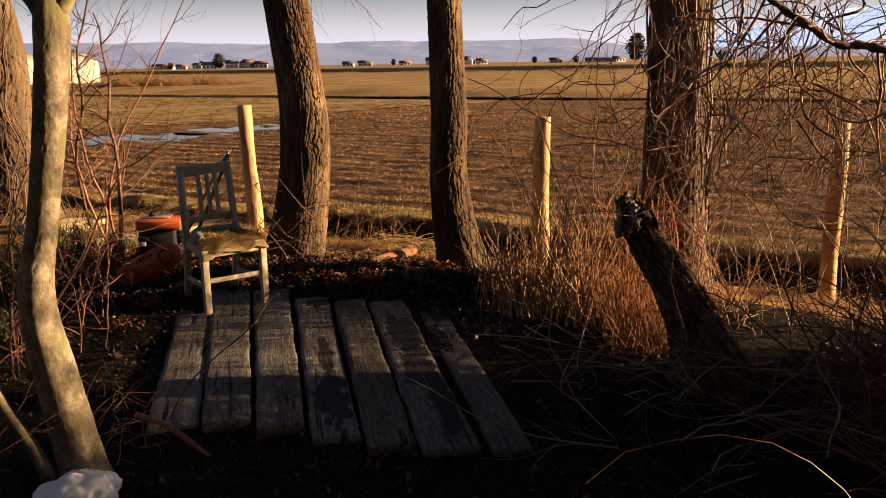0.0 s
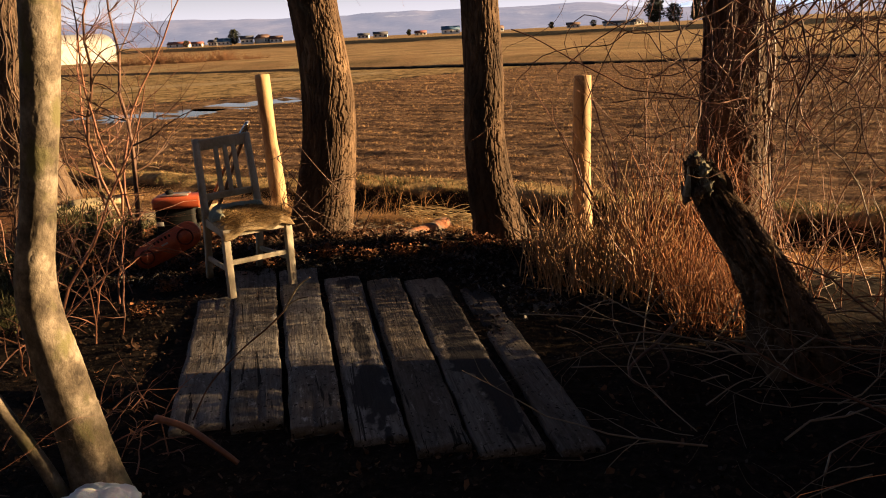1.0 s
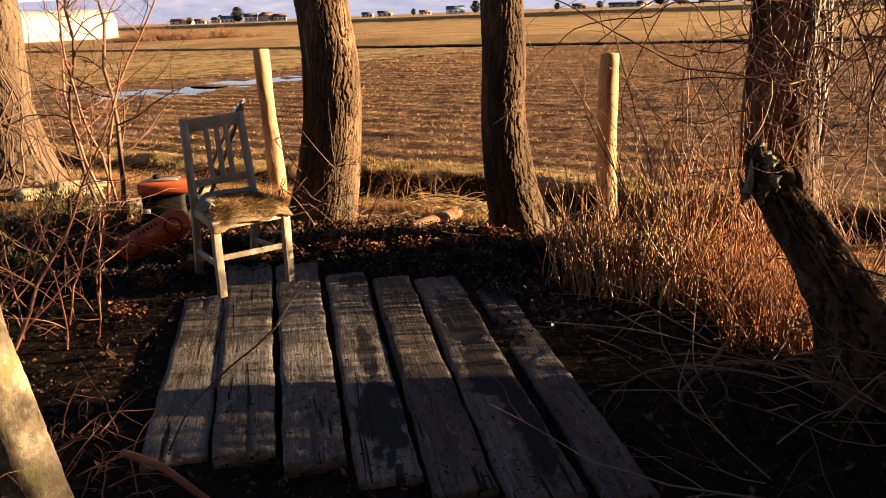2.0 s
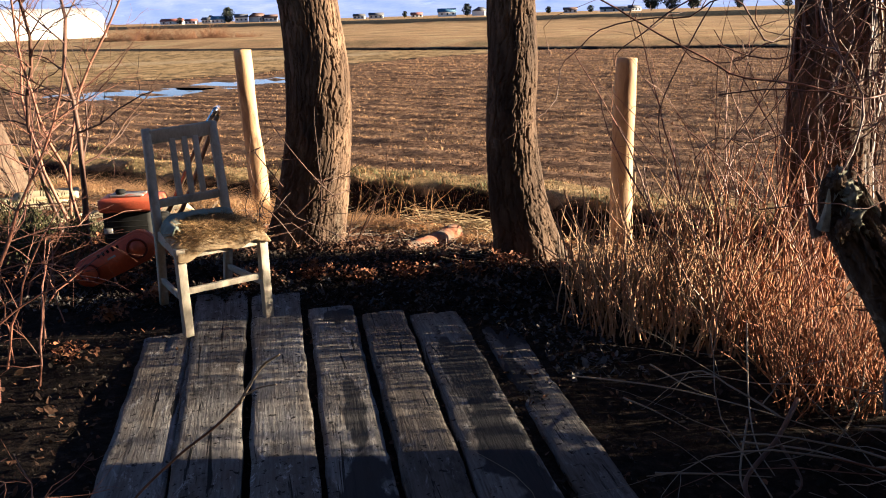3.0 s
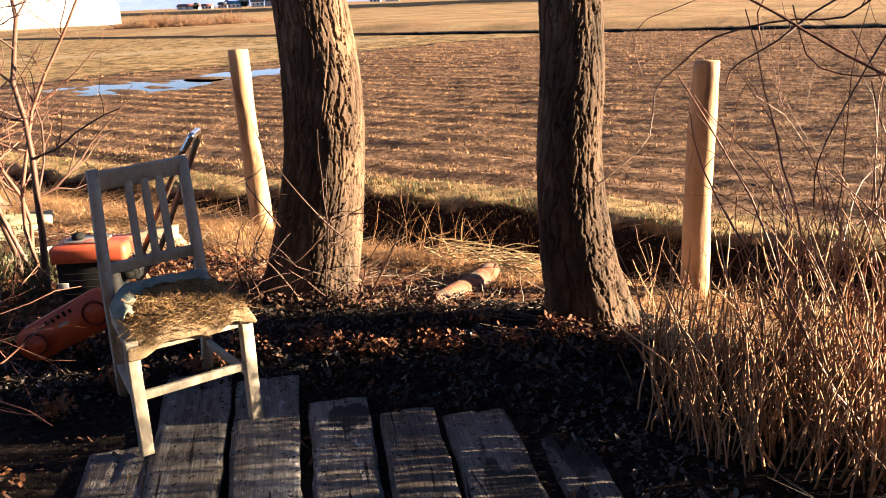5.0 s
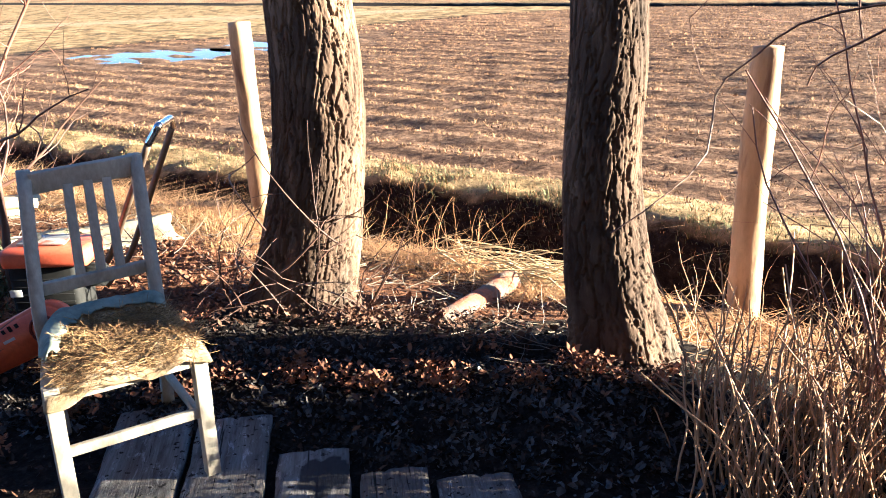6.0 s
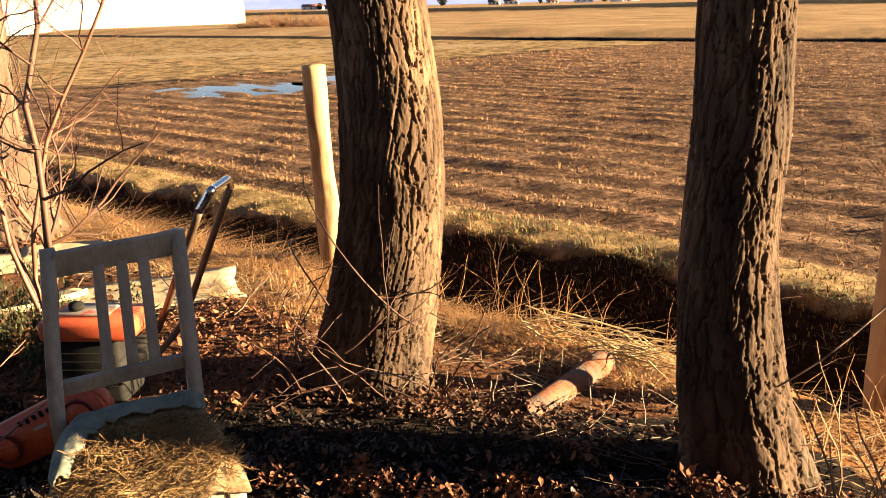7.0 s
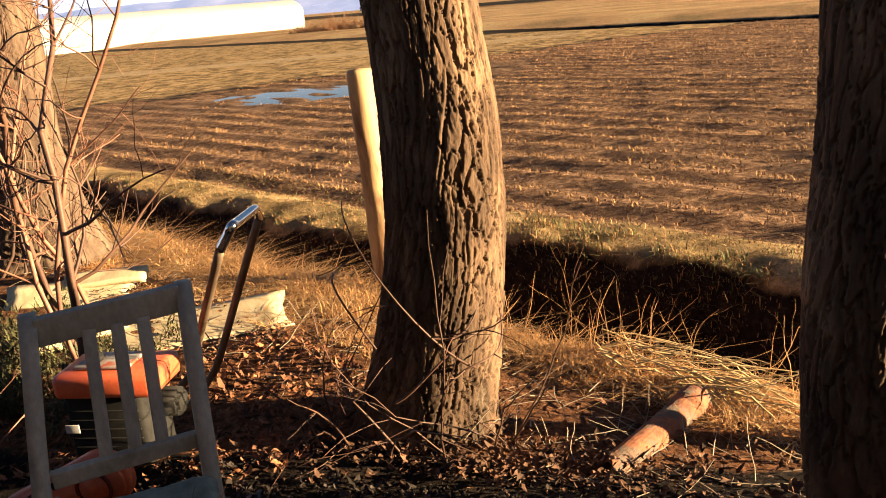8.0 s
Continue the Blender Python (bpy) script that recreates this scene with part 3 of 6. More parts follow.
tree("tree", [(-5.12, 9.3, -0.35, 0.54), (-5.14, 9.3, 0.0, 0.4), (-5.15, 9.3, 0.35, 0.3), (-5.19, 9.3, 0.75, 0.255), (-5.16, 9.3, 1.24, 0.245), (-5.14, 9.3, 1.6, 0.235), (-5.19, 9.3, 2.1, 0.225), (-5.4, 9.3, 3.2, 0.2), (-5.6, 9.3, 4.6, 0.12)], "leaning tree with pale stringy bark", around=150, up=260, seed=4, plate=(0.05, 0.6), material=M_STRINGY)

# ---- posts ----
def post(x, y, bottom, top, r, lean, label, seed):
    rng = np.random.default_rng(seed)
    n, sides = 40, 20
    z = np.linspace(bottom, top, n)
    u = (z - bottom) / (top - bottom)
    ang = np.arange(sides) * 2 * math.pi / sides
    a, zz = np.meshgrid(ang, z)
    uu = (zz - bottom) / (top - bottom)
    rr = r * (1.06 - 0.12 * uu) * (1 + 0.05 * np.sin(zz * 7 + seed) + 0.04 * np.sin(a * 2 + zz * 5) + 0.02 * np.sin(a * 5 + zz * 19))
    bend = 0.008 * np.sin(u * 5 + seed)
    cx = x + lean[0] * (u - 1) + bend
    cy = y + lean[1] * (u - 1)
    v = np.stack([cx[:, None] + rr * np.cos(a), cy[:, None] + rr * np.sin(a), zz], axis=-1).reshape(-1, 3)
    v = np.concatenate([v, [[cx[-1], cy[-1], top + 0.008]]])
    i = np.arange(n - 1)[:, None] * sides
    j = np.arange(sides)[None, :]
    k = (j + 1) % sides
    f = np.stack([i + j, i + k, i + sides + k, i + sides + j], axis=-1).reshape(-1, 4).tolist()
    last = (n - 1) * sides
    f += [[last + q, last + (q + 1) % sides, n * sides] for q in range(sides)]
    me = bpy.data.meshes.new("fence_post")
    me.from_pydata(v.tolist(), [], f)
    ob = link_mesh("fence_post", me, M_POST)
    return tagged(ob, label, "post", "fence posts along the ditch")


post(-2.432, 9.15, -0.45, 1.168, 0.076, (-0.05, 0), "peeled yellow wooden fence post, leaning, at ditch edge", 1)
post(0.642, 7.77, -0.5, 1.1, 0.074, (0.0, 0), "peeled yellow wooden fence post standing at ditch edge", 2)
post(2.75, 6.8, -0.5, 1.11, 0.06, (0.0, 0), "peeled yellow wooden fence post behind the bramble", 3)

# ---- plank deck ----
# near left x, near right x, near y, far left x, far right x, far y, top
PLANKS = [(-1.175, -0.935, 3.89, -1.755, -1.53, 5.6, -0.01), (-0.925, -0.7, 3.92, -1.75, -1.468, 6.2, 0.0), (-0.655, -0.437, 3.88, -1.43, -1.172, 6.17, 0.004),
          (-0.385, -0.17, 3.8, -1.087, -0.853, 6.03, -0.004), (-0.128, 0.08, 3.73, -0.787, -0.573, 5.94, 0.005), (0.1, 0.355, 3.735, -0.553, -0.307, 5.96, -0.002), (0.4, 0.575, 3.77, -0.23, -0.05, 5.95, -0.018)]
# damp stains on the planks: along it from the near end (0 to 1), across it (-1 to 1), half length, half width
STAINS = {3: [(0.2, 0.2, 0.17, 0.8), (0.47, 0.2, 0.14, 0.35), (0.93, 0.3, 0.05, 0.8)],
          5: [(0.66, 0.12, 0.22, 0.78), (0.42, 0.2, 0.2, 0.75), (0.2, 0.5, 0.16, 0.5)], 6: [(0.97, 0.3, 0.14, 0.9), (0.68, -0.5, 0.12, 0.6)]}


def plank(row, parent, seed):
    nl, nr, ny, fl, fr, fy, top = row
    a, b = Vector(((nl + nr) / 2, ny, top)), Vector(((fl + fr) / 2, fy, top))
    d = b - a
    turn = math.atan2(-d.x, d.y)
    wn_, wf = (nr - nl) * math.cos(turn), (fr - fl) * math.cos(turn)
    nx, nyy, thick, length = 14, 110, 0.05, d.length
    rng = np.random.default_rng(seed)
    u = np.linspace(-1, 1, nx + 1)
    v = np.linspace(0, 1, nyy + 1)
    uu, vv = np.meshgrid(u, v)
    wide = (wn_ * (1 - vv) + wf * vv) / 2
    ragged = 0.0045 * fbm(vv * 14, np.sign(uu) * 3 + seed, seed, 4)
    x = uu * wide + ragged * np.abs(uu) ** 3
    end = 0.005 * fbm(uu * 2.2, np.full_like(uu, seed * 1.3), seed + 4, 3)
    y = vv * length + end * (np.abs(vv - 0.5) * 2) ** 20
    z = 0.0014 * fbm(uu * 3, vv * 9, seed, 4) - 0.006 * np.abs(uu) ** 8 + 0.003 * np.sin(vv * 4 + seed) - (0.022 * vv ** 2 if seed == 6 else 0.012 * vv ** 3 if seed in (3, 4, 5) else 0.0)
    split = np.exp(-((uu - 0.25 * math.sin(seed * 3) - 0.1 * np.sin(vv * 7 + seed)) / 0.06) ** 2) * step(0.55, 0.9, np.abs(vv - 0.5) * 2)
    z = z - 0.012 * split
    topv = np.stack([x, y, z], axis=-1).reshape(-1, 3)
    low = topv.copy()
    low[:, 2] = -thick
    n = nx + 1
    i = np.arange(nyy)[:, None] * n + np.arange(nx)[None, :]
    ft = np.stack([i, i + 1, i + n + 1, i + n], axis=-1).reshape(-1, 4)
    fb = ft[:, ::-1] + len(topv)
    rim = [k for k in range(nx)] + [nx + k * n for k in range(nyy)] + [nyy * n + nx - k for k in range(nx)] + [(nyy - k) * n for k in range(nyy)]
    fs = [[rim[(q + 1) % len(rim)], rim[q], rim[q] + len(topv), rim[(q + 1) % len(rim)] + len(topv)] for q in range(len(rim))]
    ob = raw("plank", np.concatenate([topv, low]), ft.tolist() + fb.tolist() + fs, M_PLANK, parent, "plank dark with damp" if seed == 5 else "")
    damp = np.zeros_like(uu)
    for along, across, hl, hw in STAINS.get(seed, ()):
        d = np.hypot((vv - along) / hl, (uu - across) / hw) + 0.3 * fbm(uu * 2.5, vv * 21, seed + along * 9, 4)
        damp = np.maximum(damp, 1 - step(0.75, 1.1, d))
    ob.data.attributes.new("damp", "FLOAT", "POINT").data.foreach_set("value", np.concatenate([damp.ravel(), damp.ravel()]).astype(np.float32))
    ob.matrix_local = Matrix.Translation(a) @ Matrix.Rotation(turn, 4, "Z")
    return ob


deck = thing("plank_walkway", Matrix.Identity(4), "seven weathered grey planks laid on bare soil", "decking")
for i, row in enumerate(PLANKS):
    plank(row, deck, i)

# ---- chair ----
M_STUFFING = surface("matted_straw", [(0.3, (0.24, 0.13, 0.045)), (0.7, (0.7, 0.45, 0.17))], 0.8, 9, (1, 1, 1), 40, 0.002, 0.0, island=0.8)
def make_chair():
    """Old dining chair: local x along its front, y towards its back."""
    m = Matrix.Translation((-1.528, 5.562, 0.0)) @ Matrix.Rotation(radians(44), 4, "Z")
    ob = thing("dining_chair", m, "old bare wooden chair with torn straw-stuffed seat", "chair")
    fl, fr, bl, br = Vector((0, 0, 0)), Vector((0.406, 0, 0)), Vector((0.075, 0.535, 0)), Vector((0.425, 0.53, 0))
    top_l, top_r = Vector((0.098, 0.565, 0.905)), Vector((0.437, 0.553, 0.914))
    seat = 0.42
    kl, kr = Vector((0.055, 0.43, seat)), Vector((0.415, 0.43, seat))
    part("front_leg", between(fl + Vector((0.0, 0, 0)), fl + Vector((0.0, 0.0, seat)), 0.042, 0.042, seed=1), M_CHAIR, ob)
    part("front_leg", between(fr, fr + Vector((0.0, 0.0, seat)), 0.042, 0.042, seed=2), M_CHAIR, ob)
    for foot, knee, top, sd in ((bl, kl, top_l, 3), (br, kr, top_r, 4)):
        path = smooth_path([foot, knee - Vector((0, 0, 0.06)), knee + Vector((0, 0, 0.1)), top], 14)
        bm = bmesh.new()
        prev = None
        for i, p in enumerate(path):
            hw, hd = 0.019, 0.02 - 0.006 * abs(i / 13 - 0.45)
            ring = [bm.verts.new((p[0] + sx * hw, p[1] + sy * hd, p[2])) for sx, sy in ((-1, -1), (1, -1), (1, 1), (-1, 1))]
            if prev:
                for q in range(4):
                    bm.faces.new((prev[q], prev[(q + 1) % 4], ring[(q + 1) % 4], ring[q]))
            else:
                bm.faces.new(ring[::-1])
            prev = ring
        bm.faces.new(prev)
        bmesh.ops.bevel(bm, geom=[e for e in bm.edges if len(e.link_faces) == 2 and e.calc_face_angle() > 0.6], offset=0.004, segments=2, affect="EDGES")
        part("back_post", bm, M_CHAIR, ob)

    def on_back(u, z):
        """A point of the back's plane: u across it, z its height."""
        k = (z - seat) / (0.91 - seat)
        a, b = kl.lerp(top_l, k), kr.lerp(top_r, k)
        return a.lerp(b, u)
    part("top_rail", between(on_back(0.04, 0.868), on_back(0.97, 0.876), 0.07, 0.022, up=(0, 1, 0.2), seed=5), M_CHAIR, ob)
    part("lower_rail", between(on_back(0.04, 0.545), on_back(0.97, 0.552), 0.042, 0.02, up=(0, 1, 0.2), seed=6), M_CHAIR, ob)
    for i, u in enumerate((0.36, 0.54, 0.71)):
        part("slat", between(on_back(u + 0.01, 0.555), on_back(u, 0.85), 0.014, 0.03, up=(1, 0, 0), seed=7 + i), M_CHAIR, ob)
    part("front_rail", between((0.02, 0.0, seat - 0.025), (0.386, 0.0, seat - 0.025), 0.05, 0.024, up=(0, 1, 0), seed=11), M_CHAIR, ob)
    part("side_rail", between((0.0, 0.02, seat - 0.025), (0.055, 0.42, seat - 0.025), 0.024, 0.05, seed=12), M_CHAIR, ob)
    part("side_rail", between((0.406, 0.02, seat - 0.025), (0.415, 0.42, seat - 0.025), 0.024, 0.05, seed=13), M_CHAIR, ob)
    part("rear_rail", between((0.06, 0.43, seat - 0.025), (0.41, 0.43, seat - 0.025), 0.05, 0.022, up=(0, 1, 0), seed=14), M_CHAIR, ob)
    part("front_stretcher", between((0.0, 0.0, 0.215), (0.406, 0.0, 0.215), 0.03, 0.02, up=(0, 1, 0), seed=15), M_CHAIR, ob)
    part("side_stretcher", between((0.004, 0.02, 0.17), (0.06, 0.46, 0.15), 0.02, 0.028, seed=16), M_CHAIR, ob)
    part("side_stretcher", between((0.406, 0.02, 0.17), (0.418, 0.46, 0.15), 0.02, 0.028, seed=17), M_CHAIR, ob)
    # seat: cloth remnant at the back, padding sagging over the front, straw on top
    n = 30
    u, v = np.meshgrid(np.linspace(0, 1, n), np.linspace(0, 1, n))

    def seat_sheet(u, v, lift):
        left, right = -0.03 + 0.085 * v, 0.436 - 0.01 * v
        x = left + (right - left) * u
        y = -0.03 + 0.475 * v
        edge = np.clip(np.minimum(np.minimum(u, 1 - u), np.minimum(v, 1 - v)) / 0.18, 0, 1)
        z = seat + 0.004 + lift * np.sqrt(edge) + 0.006 * fbm(u * 7, v * 7, 3, 3)
        return x, y, z
    x, y, z = seat_sheet(u, v, 0.045)
    front = np.clip(1 - v / 0.12, 0, 1)
    z = z - 0.036 * front * (0.75 + 0.35 * np.sin(u * 17) * np.sin(u * 5 + 1)) - 0.03 * front * np.clip(1 - u / 0.3, 0, 1)
    y = y - 0.012 * front
    top = np.stack([x, y, z], axis=-1).reshape(-1, 3)
    i = np.arange(n - 1)[:, None] * n + np.arange(n - 1)[None, :]
    f = np.stack([i, i + 1, i + n + 1, i + n], axis=-1).reshape(-1, 4)
    pad = raw("seat_padding", top, f, M_BURLAP, ob, "torn yellowed seat padding")
    so = pad.modifiers.new("thick", "SOLIDIFY")
    so.thickness = 0.012
    # the cloth: a band bowed round the rear and one side of the straw
    bend = smooth_path([(0.08, 0.25), (0.08, 0.5), (0.14, 0.73), (0.33, 0.86), (0.62, 0.87), (0.97, 0.84)], n)
    out = np.gradient(bend, axis=0)
    out = np.stack([-out[:, 1], out[:, 0]], axis=-1) / np.linalg.norm(out, axis=1)[:, None]
    half = np.interp(np.arange(n), [0, 6, 14, 22, n - 1], [0.03, 0.09, 0.13, 0.13, 0.1])
    torn = 1 + 0.25 * np.sin(np.arange(n) * 1.7) * np.sin(np.arange(n) * 0.6 + 1)
    across = np.linspace(-1, 1, n)
    uc = bend[:, 0][:, None] + out[:, 0][:, None] * half[:, None] * np.where(across < 0, torn[:, None], 1.0) * across
    vc = bend[:, 1][:, None] + out[:, 1][:, None] * half[:, None] * np.where(across < 0, torn[:, None], 1.0) * across
    x, y, z = seat_sheet(np.clip(uc, 0, 1), np.clip(vc, 0, 1), 0.045)
    z = z + 0.012 + 0.02 * (1 - across[None, :] ** 2)
    cloth = raw("seat_cover", np.stack([x, y, z], axis=-1).reshape(-1, 3), f, M_CLOTH, ob, "faded green-grey seat cloth remnant")
    so = cloth.modifiers.new("thick", "SOLIDIFY")
    so.thickness = 0.005
    rng = np.random.default_rng(21)
    paths = []
    for _ in range(4200):
        a, b = rng.uniform(0.07, 0.95), rng.beta(1.1, 1.2) * 0.78 - 0.01
        if b > 0.7 - 0.25 * max(0, 1 - a / 0.35) or a < 0.16 and b > 0.3:
            continue
        px, py, pz = seat_sheet(np.array(a), np.array(max(b, 0.0)), 0.045)
        pz = pz - 0.02 * max(0, 1 - b / 0.08)
        t = rng.uniform(0, 2 * math.pi)
        paths.append(crooked((float(px), float(py), float(pz) + rng.uniform(-0.004, 0.009)), (math.cos(t), math.sin(t), rng.normal(0.0, 0.07)), rng.uniform(0.025, 0.075), 0.0011, 0.0006, rng, 3, 0.5))
    vv, ff = tubes(paths, 3)
    raw("straw_stuffing", vv, ff, M_STUFFING, ob, "matted dry straw stuffing")
    return ob


make_chair()

# ---- unseen wall added behind the camera: closes the yard, cuts sky light ----
wall = part("added_wall_south", box(18, 0.15, 6.4, 0.01, Matrix.Translation((0, -1.3, 3.1))), surface("dark_board_wall", [(0.3, (0.03, 0.026, 0.022)), (0.7, (0.07, 0.06, 0.05))], 0.9, 3, (1, 1, 0.2)))
tagged(wall, "plain dark wooden wall, added unseen to cut sky light", "wall", kind="structure")

# ---- garden tiller ----
def tube_part(name, pts, r, material, parent, sides=12, n=24, label=""):
    p = smooth_path(pts, n)
    v, f = rings(p, r, sides)
    ends = [list(range(sides))[::-1], [len(v) - sides + k for k in range(sides)]]
    return raw(name, v, f.tolist() + ends, material, parent, label)


def capsule_plate(length, r, thick, bevel=0.012):
    """A flat case with round ends, lying along x, its face to -y."""
    bm = bmesh.new()
    n = 14
    ring = [(length / 2 + r * math.cos(a), r * math.sin(a)) for a in np.linspace(-math.pi / 2, math.pi / 2, n)]
    ring += [(-length / 2 + r * 0.9 * math.cos(a), r * 0.9 * math.sin(a)) for a in np.linspace(math.pi / 2, 3 * math.pi / 2, n)]
    face = bm.faces.new([bm.verts.new((x, -thick / 2, z)) for x, z in ring])
    ext = bmesh.ops.extrude_face_region(bm, geom=[face])
    bmesh.ops.translate(bm, vec=(0, thick, 0), verts=[g for g in ext["geom"] if isinstance(g, bmesh.types.BMVert)])
    bmesh.ops.recalc_face_normals(bm, faces=bm.faces)
    bmesh.ops.bevel(bm, geom=[e for e in bm.edges if len(e.link_faces) == 2 and e.calc_face_angle() > 0.9], offset=bevel, segments=3, affect="EDGES")
    return bm


def disc(r, thick, segs=24, bevel=0.006):
    bm = bmesh.new()
    bmesh.ops.create_cone(bm, cap_ends=True, segments=segs, radius1=r, radius2=r * 0.92, depth=thick)
    bmesh.ops.bevel(bm, geom=[e for e in bm.edges if len(e.link_faces) == 2 and e.calc_face_angle() > 0.9], offset=bevel, segments=2, affect="EDGES")
    bmesh.ops.rotate(bm, matrix=Matrix.Rotation(radians(90), 3, "X"), verts=bm.verts)
    return bm


M_DARKRED = surface("grimy_dark_red_paint", [(0.3, (0.1, 0.014, 0.008)), (0.7, (0.2, 0.03, 0.014))], 0.6, 9, (1, 1, 1), 60, 0.001, 0.2)


def make_tiller():
    ob = thing("garden_tiller", Matrix.Identity(4), "old orange-red motor tiller parked on the soil", "tiller")
    a, b = Vector((-2.47, 6.4, 0.045)), Vector((-2.18, 6.47, 0.185))
    d = b - a
    face = Matrix.Translation((a + b) / 2) @ Matrix.Rotation(math.atan2(d.y, d.x), 4, "Z") @ Matrix.Rotation(-math.atan2(d.z, math.hypot(d.x, d.y)), 4, "Y")
    case = part("chain_case", capsule_plate(d.length, 0.092, 0.07), M_RED, ob, "orange-red rounded chain case")
    case.matrix_local = face
    for x, r in ((0.155, 0.055), (-0.15, 0.05)):
        boss = part("boss", disc(r, 0.02), M_RED, case)
        boss.matrix_local = Matrix.Translation((x, -0.043, 0))
        ring = smooth_path([(x + r * 0.98 * math.cos(q * math.pi / 8), -0.05, r * 0.98 * math.sin(q * math.pi / 8)) for q in range(17)], 48)
        raw("boss_rim", *rings(ring, np.full(48, 0.006), 8), M_DARKRED, case)
    for i in range(5):
        mark = part("lettering_bar", box(0.014, 0.003, 0.018 + 0.006 * (i % 2), 0.001), M_DARKMETAL, case, "dark mark of worn lettering")
        mark.matrix_local = Matrix.Translation((-0.06 + 0.03 * i, -0.0365, 0.06))
    mark = part("maker_plate", box(0.05, 0.003, 0.012, 0.001), M_WHITE, case, "small pale worn maker mark")
    mark.matrix_local = Matrix.Translation((0.0, -0.0365, 0.02))
    turn = Matrix.Translation((-2.4, 6.82, 0)) @ Matrix.Rotation(radians(12), 4, "Z")
    cover = part("engine_cover", box(0.36, 0.23, 0.085, 0.024), M_RED, ob, "orange-red engine cover")
    cover.matrix_local = turn @ Matrix.Translation((0.03, -0.02, 0.365))
    lid = part("top_plate", box(0.2, 0.13, 0.012, 0.005), M_DULL, cover, "scuffed white top plate")
    lid.matrix_local = Matrix.Translation((-0.02, 0.0, 0.051))
    cap = part("fuel_cap", disc(0.03, 0.03), M_DARKMETAL, cover)
    cap.matrix_local = Matrix.Translation((-0.06, -0.02, 0.071)) @ Matrix.Rotation(radians(90), 4, "X")
    block = part("engine_block", box(0.28, 0.2, 0.28, 0.02), M_DARKMETAL, ob)
    block.matrix_local = turn @ Matrix.Translation((0, 0, 0.19))
    for i in range(5):
        fin = part("cooling_fin", box(0.25, 0.206, 0.004, 0.001), M_DARKMETAL, block)
        fin.matrix_local = Matrix.Translation((0, -0.003, -0.06 + 0.034 * i))
    plate = part("rating_plate", box(0.05, 0.004, 0.03, 0.001), M_WHITE, block, "small pale rating plate")
    plate.matrix_local = Matrix.Translation((-0.1, -0.14, 0.03))
    muffler = part("muffler", disc(0.055, 0.14, 20, 0.012), M_DARKMETAL, ob)
    muffler.matrix_local = turn @ Matrix.Translation((0.16, 0.02, 0.24)) @ Matrix.Rotation(radians(90), 4, "Z")
    axle = part("tine_axle", disc(0.025, 0.34, 16, 0.004), M_RUSTTUBE, ob)
    axle.matrix_local = Matrix.Translation((-2.43, 6.58, 0.05)) @ Matrix.Rotation(radians(20), 4, "Z")
    left, kink = Vector((-1.805, 6.716, 0.85)), Vector((-1.753, 6.718, 0.922))
    corner, right = Vector((-1.838, 6.985, 0.908)), Vector((-1.872, 7.05, 0.862))
    low_l, low_r = Vector((-2.22, 7.0, 0.295)), Vector((-2.165, 7.1, 0.304))
    foot = Vector((-2.34, 6.95, 0.13))
    tube_part("handle_tube", [foot, low_l + Vector((-0.06, 0.0, -0.07)), low_l, left.lerp(low_l, 0.5), left], 0.014, M_RUSTTUBE, ob)
    tube_part("handle_tube", [foot + Vector((0.06, 0.06, 0)), low_r + Vector((-0.05, -0.01, -0.08)), low_r, right.lerp(low_r, 0.5), right], 0.014, M_RUSTTUBE, ob)
    tube_part("handle_bow", [left, left.lerp(kink, 0.7), kink, kink.lerp(corner, 0.12), kink.lerp(corner, 0.5), corner.lerp(kink, 0.08), corner.lerp(right, 0.35), right], 0.0155, M_CHROME, ob, 12, 48, "shiny chromed handle bow")
    return ob


make_tiller()

# ---- boards, pipe, stump, snow ----
def board(x, y, z, sx, sy, turn, tilt, seed, label):
    bm = bmesh.new()
    bmesh.ops.create_grid(bm, x_segments=10, y_segments=8, size=0.5)
    for v in bm.verts:
        e = noise.noise(Vector((v.co.x * 3, v.co.y * 3, seed)))
        v.co.x *= sx * (1 + 0.12 * e)
        v.co.y *= sy * (1 + 0.15 * noise.noise(Vector((v.co.x * 4, seed, 1))))
        v.co.z = 0.012 * noise.noise(v.co * 6 + Vector((seed, 0, 0)))
    ext = bmesh.ops.extrude_face_region(bm, geom=bm.faces[:])
    bmesh.ops.translate(bm, vec=(0, 0, -0.035), verts=[g for g in ext["geom"] if isinstance(g, bmesh.types.BMVert)])
    bmesh.ops.recalc_face_normals(bm, faces=bm.faces)
    ob = part("board", bm, M_SLAB)
    ob.matrix_world = Matrix.Translation((x, y, z)) @ Matrix.Rotation(radians(turn), 4, "Z") @ Matrix.Rotation(radians(tilt), 4, "X")
    return tagged(ob, label, "board", "pale boards on the bank")


board(-3.14, 8.2, -0.045, 1.02, 0.54, 38, 2, 1, "pale weathered board lying in dry grass")
board(-4.22, 8.48, -0.03, 0.72, 0.4, 38, 16, 2, "wide pale board leaning against the bank")
board(-4.12, 8.7, 0.03, 0.5, 0.16, 30, 14, 3, "short pale board on a wider one")
board(-2.15, 7.88, -0.1, 0.42, 0.1, 12, 5, 4, "narrow split board lying beside the tree")
board(-3.65, 7.9, -0.02, 0.5, 0.2, 65, -14, 5, "grey board leaning in the green shrub")

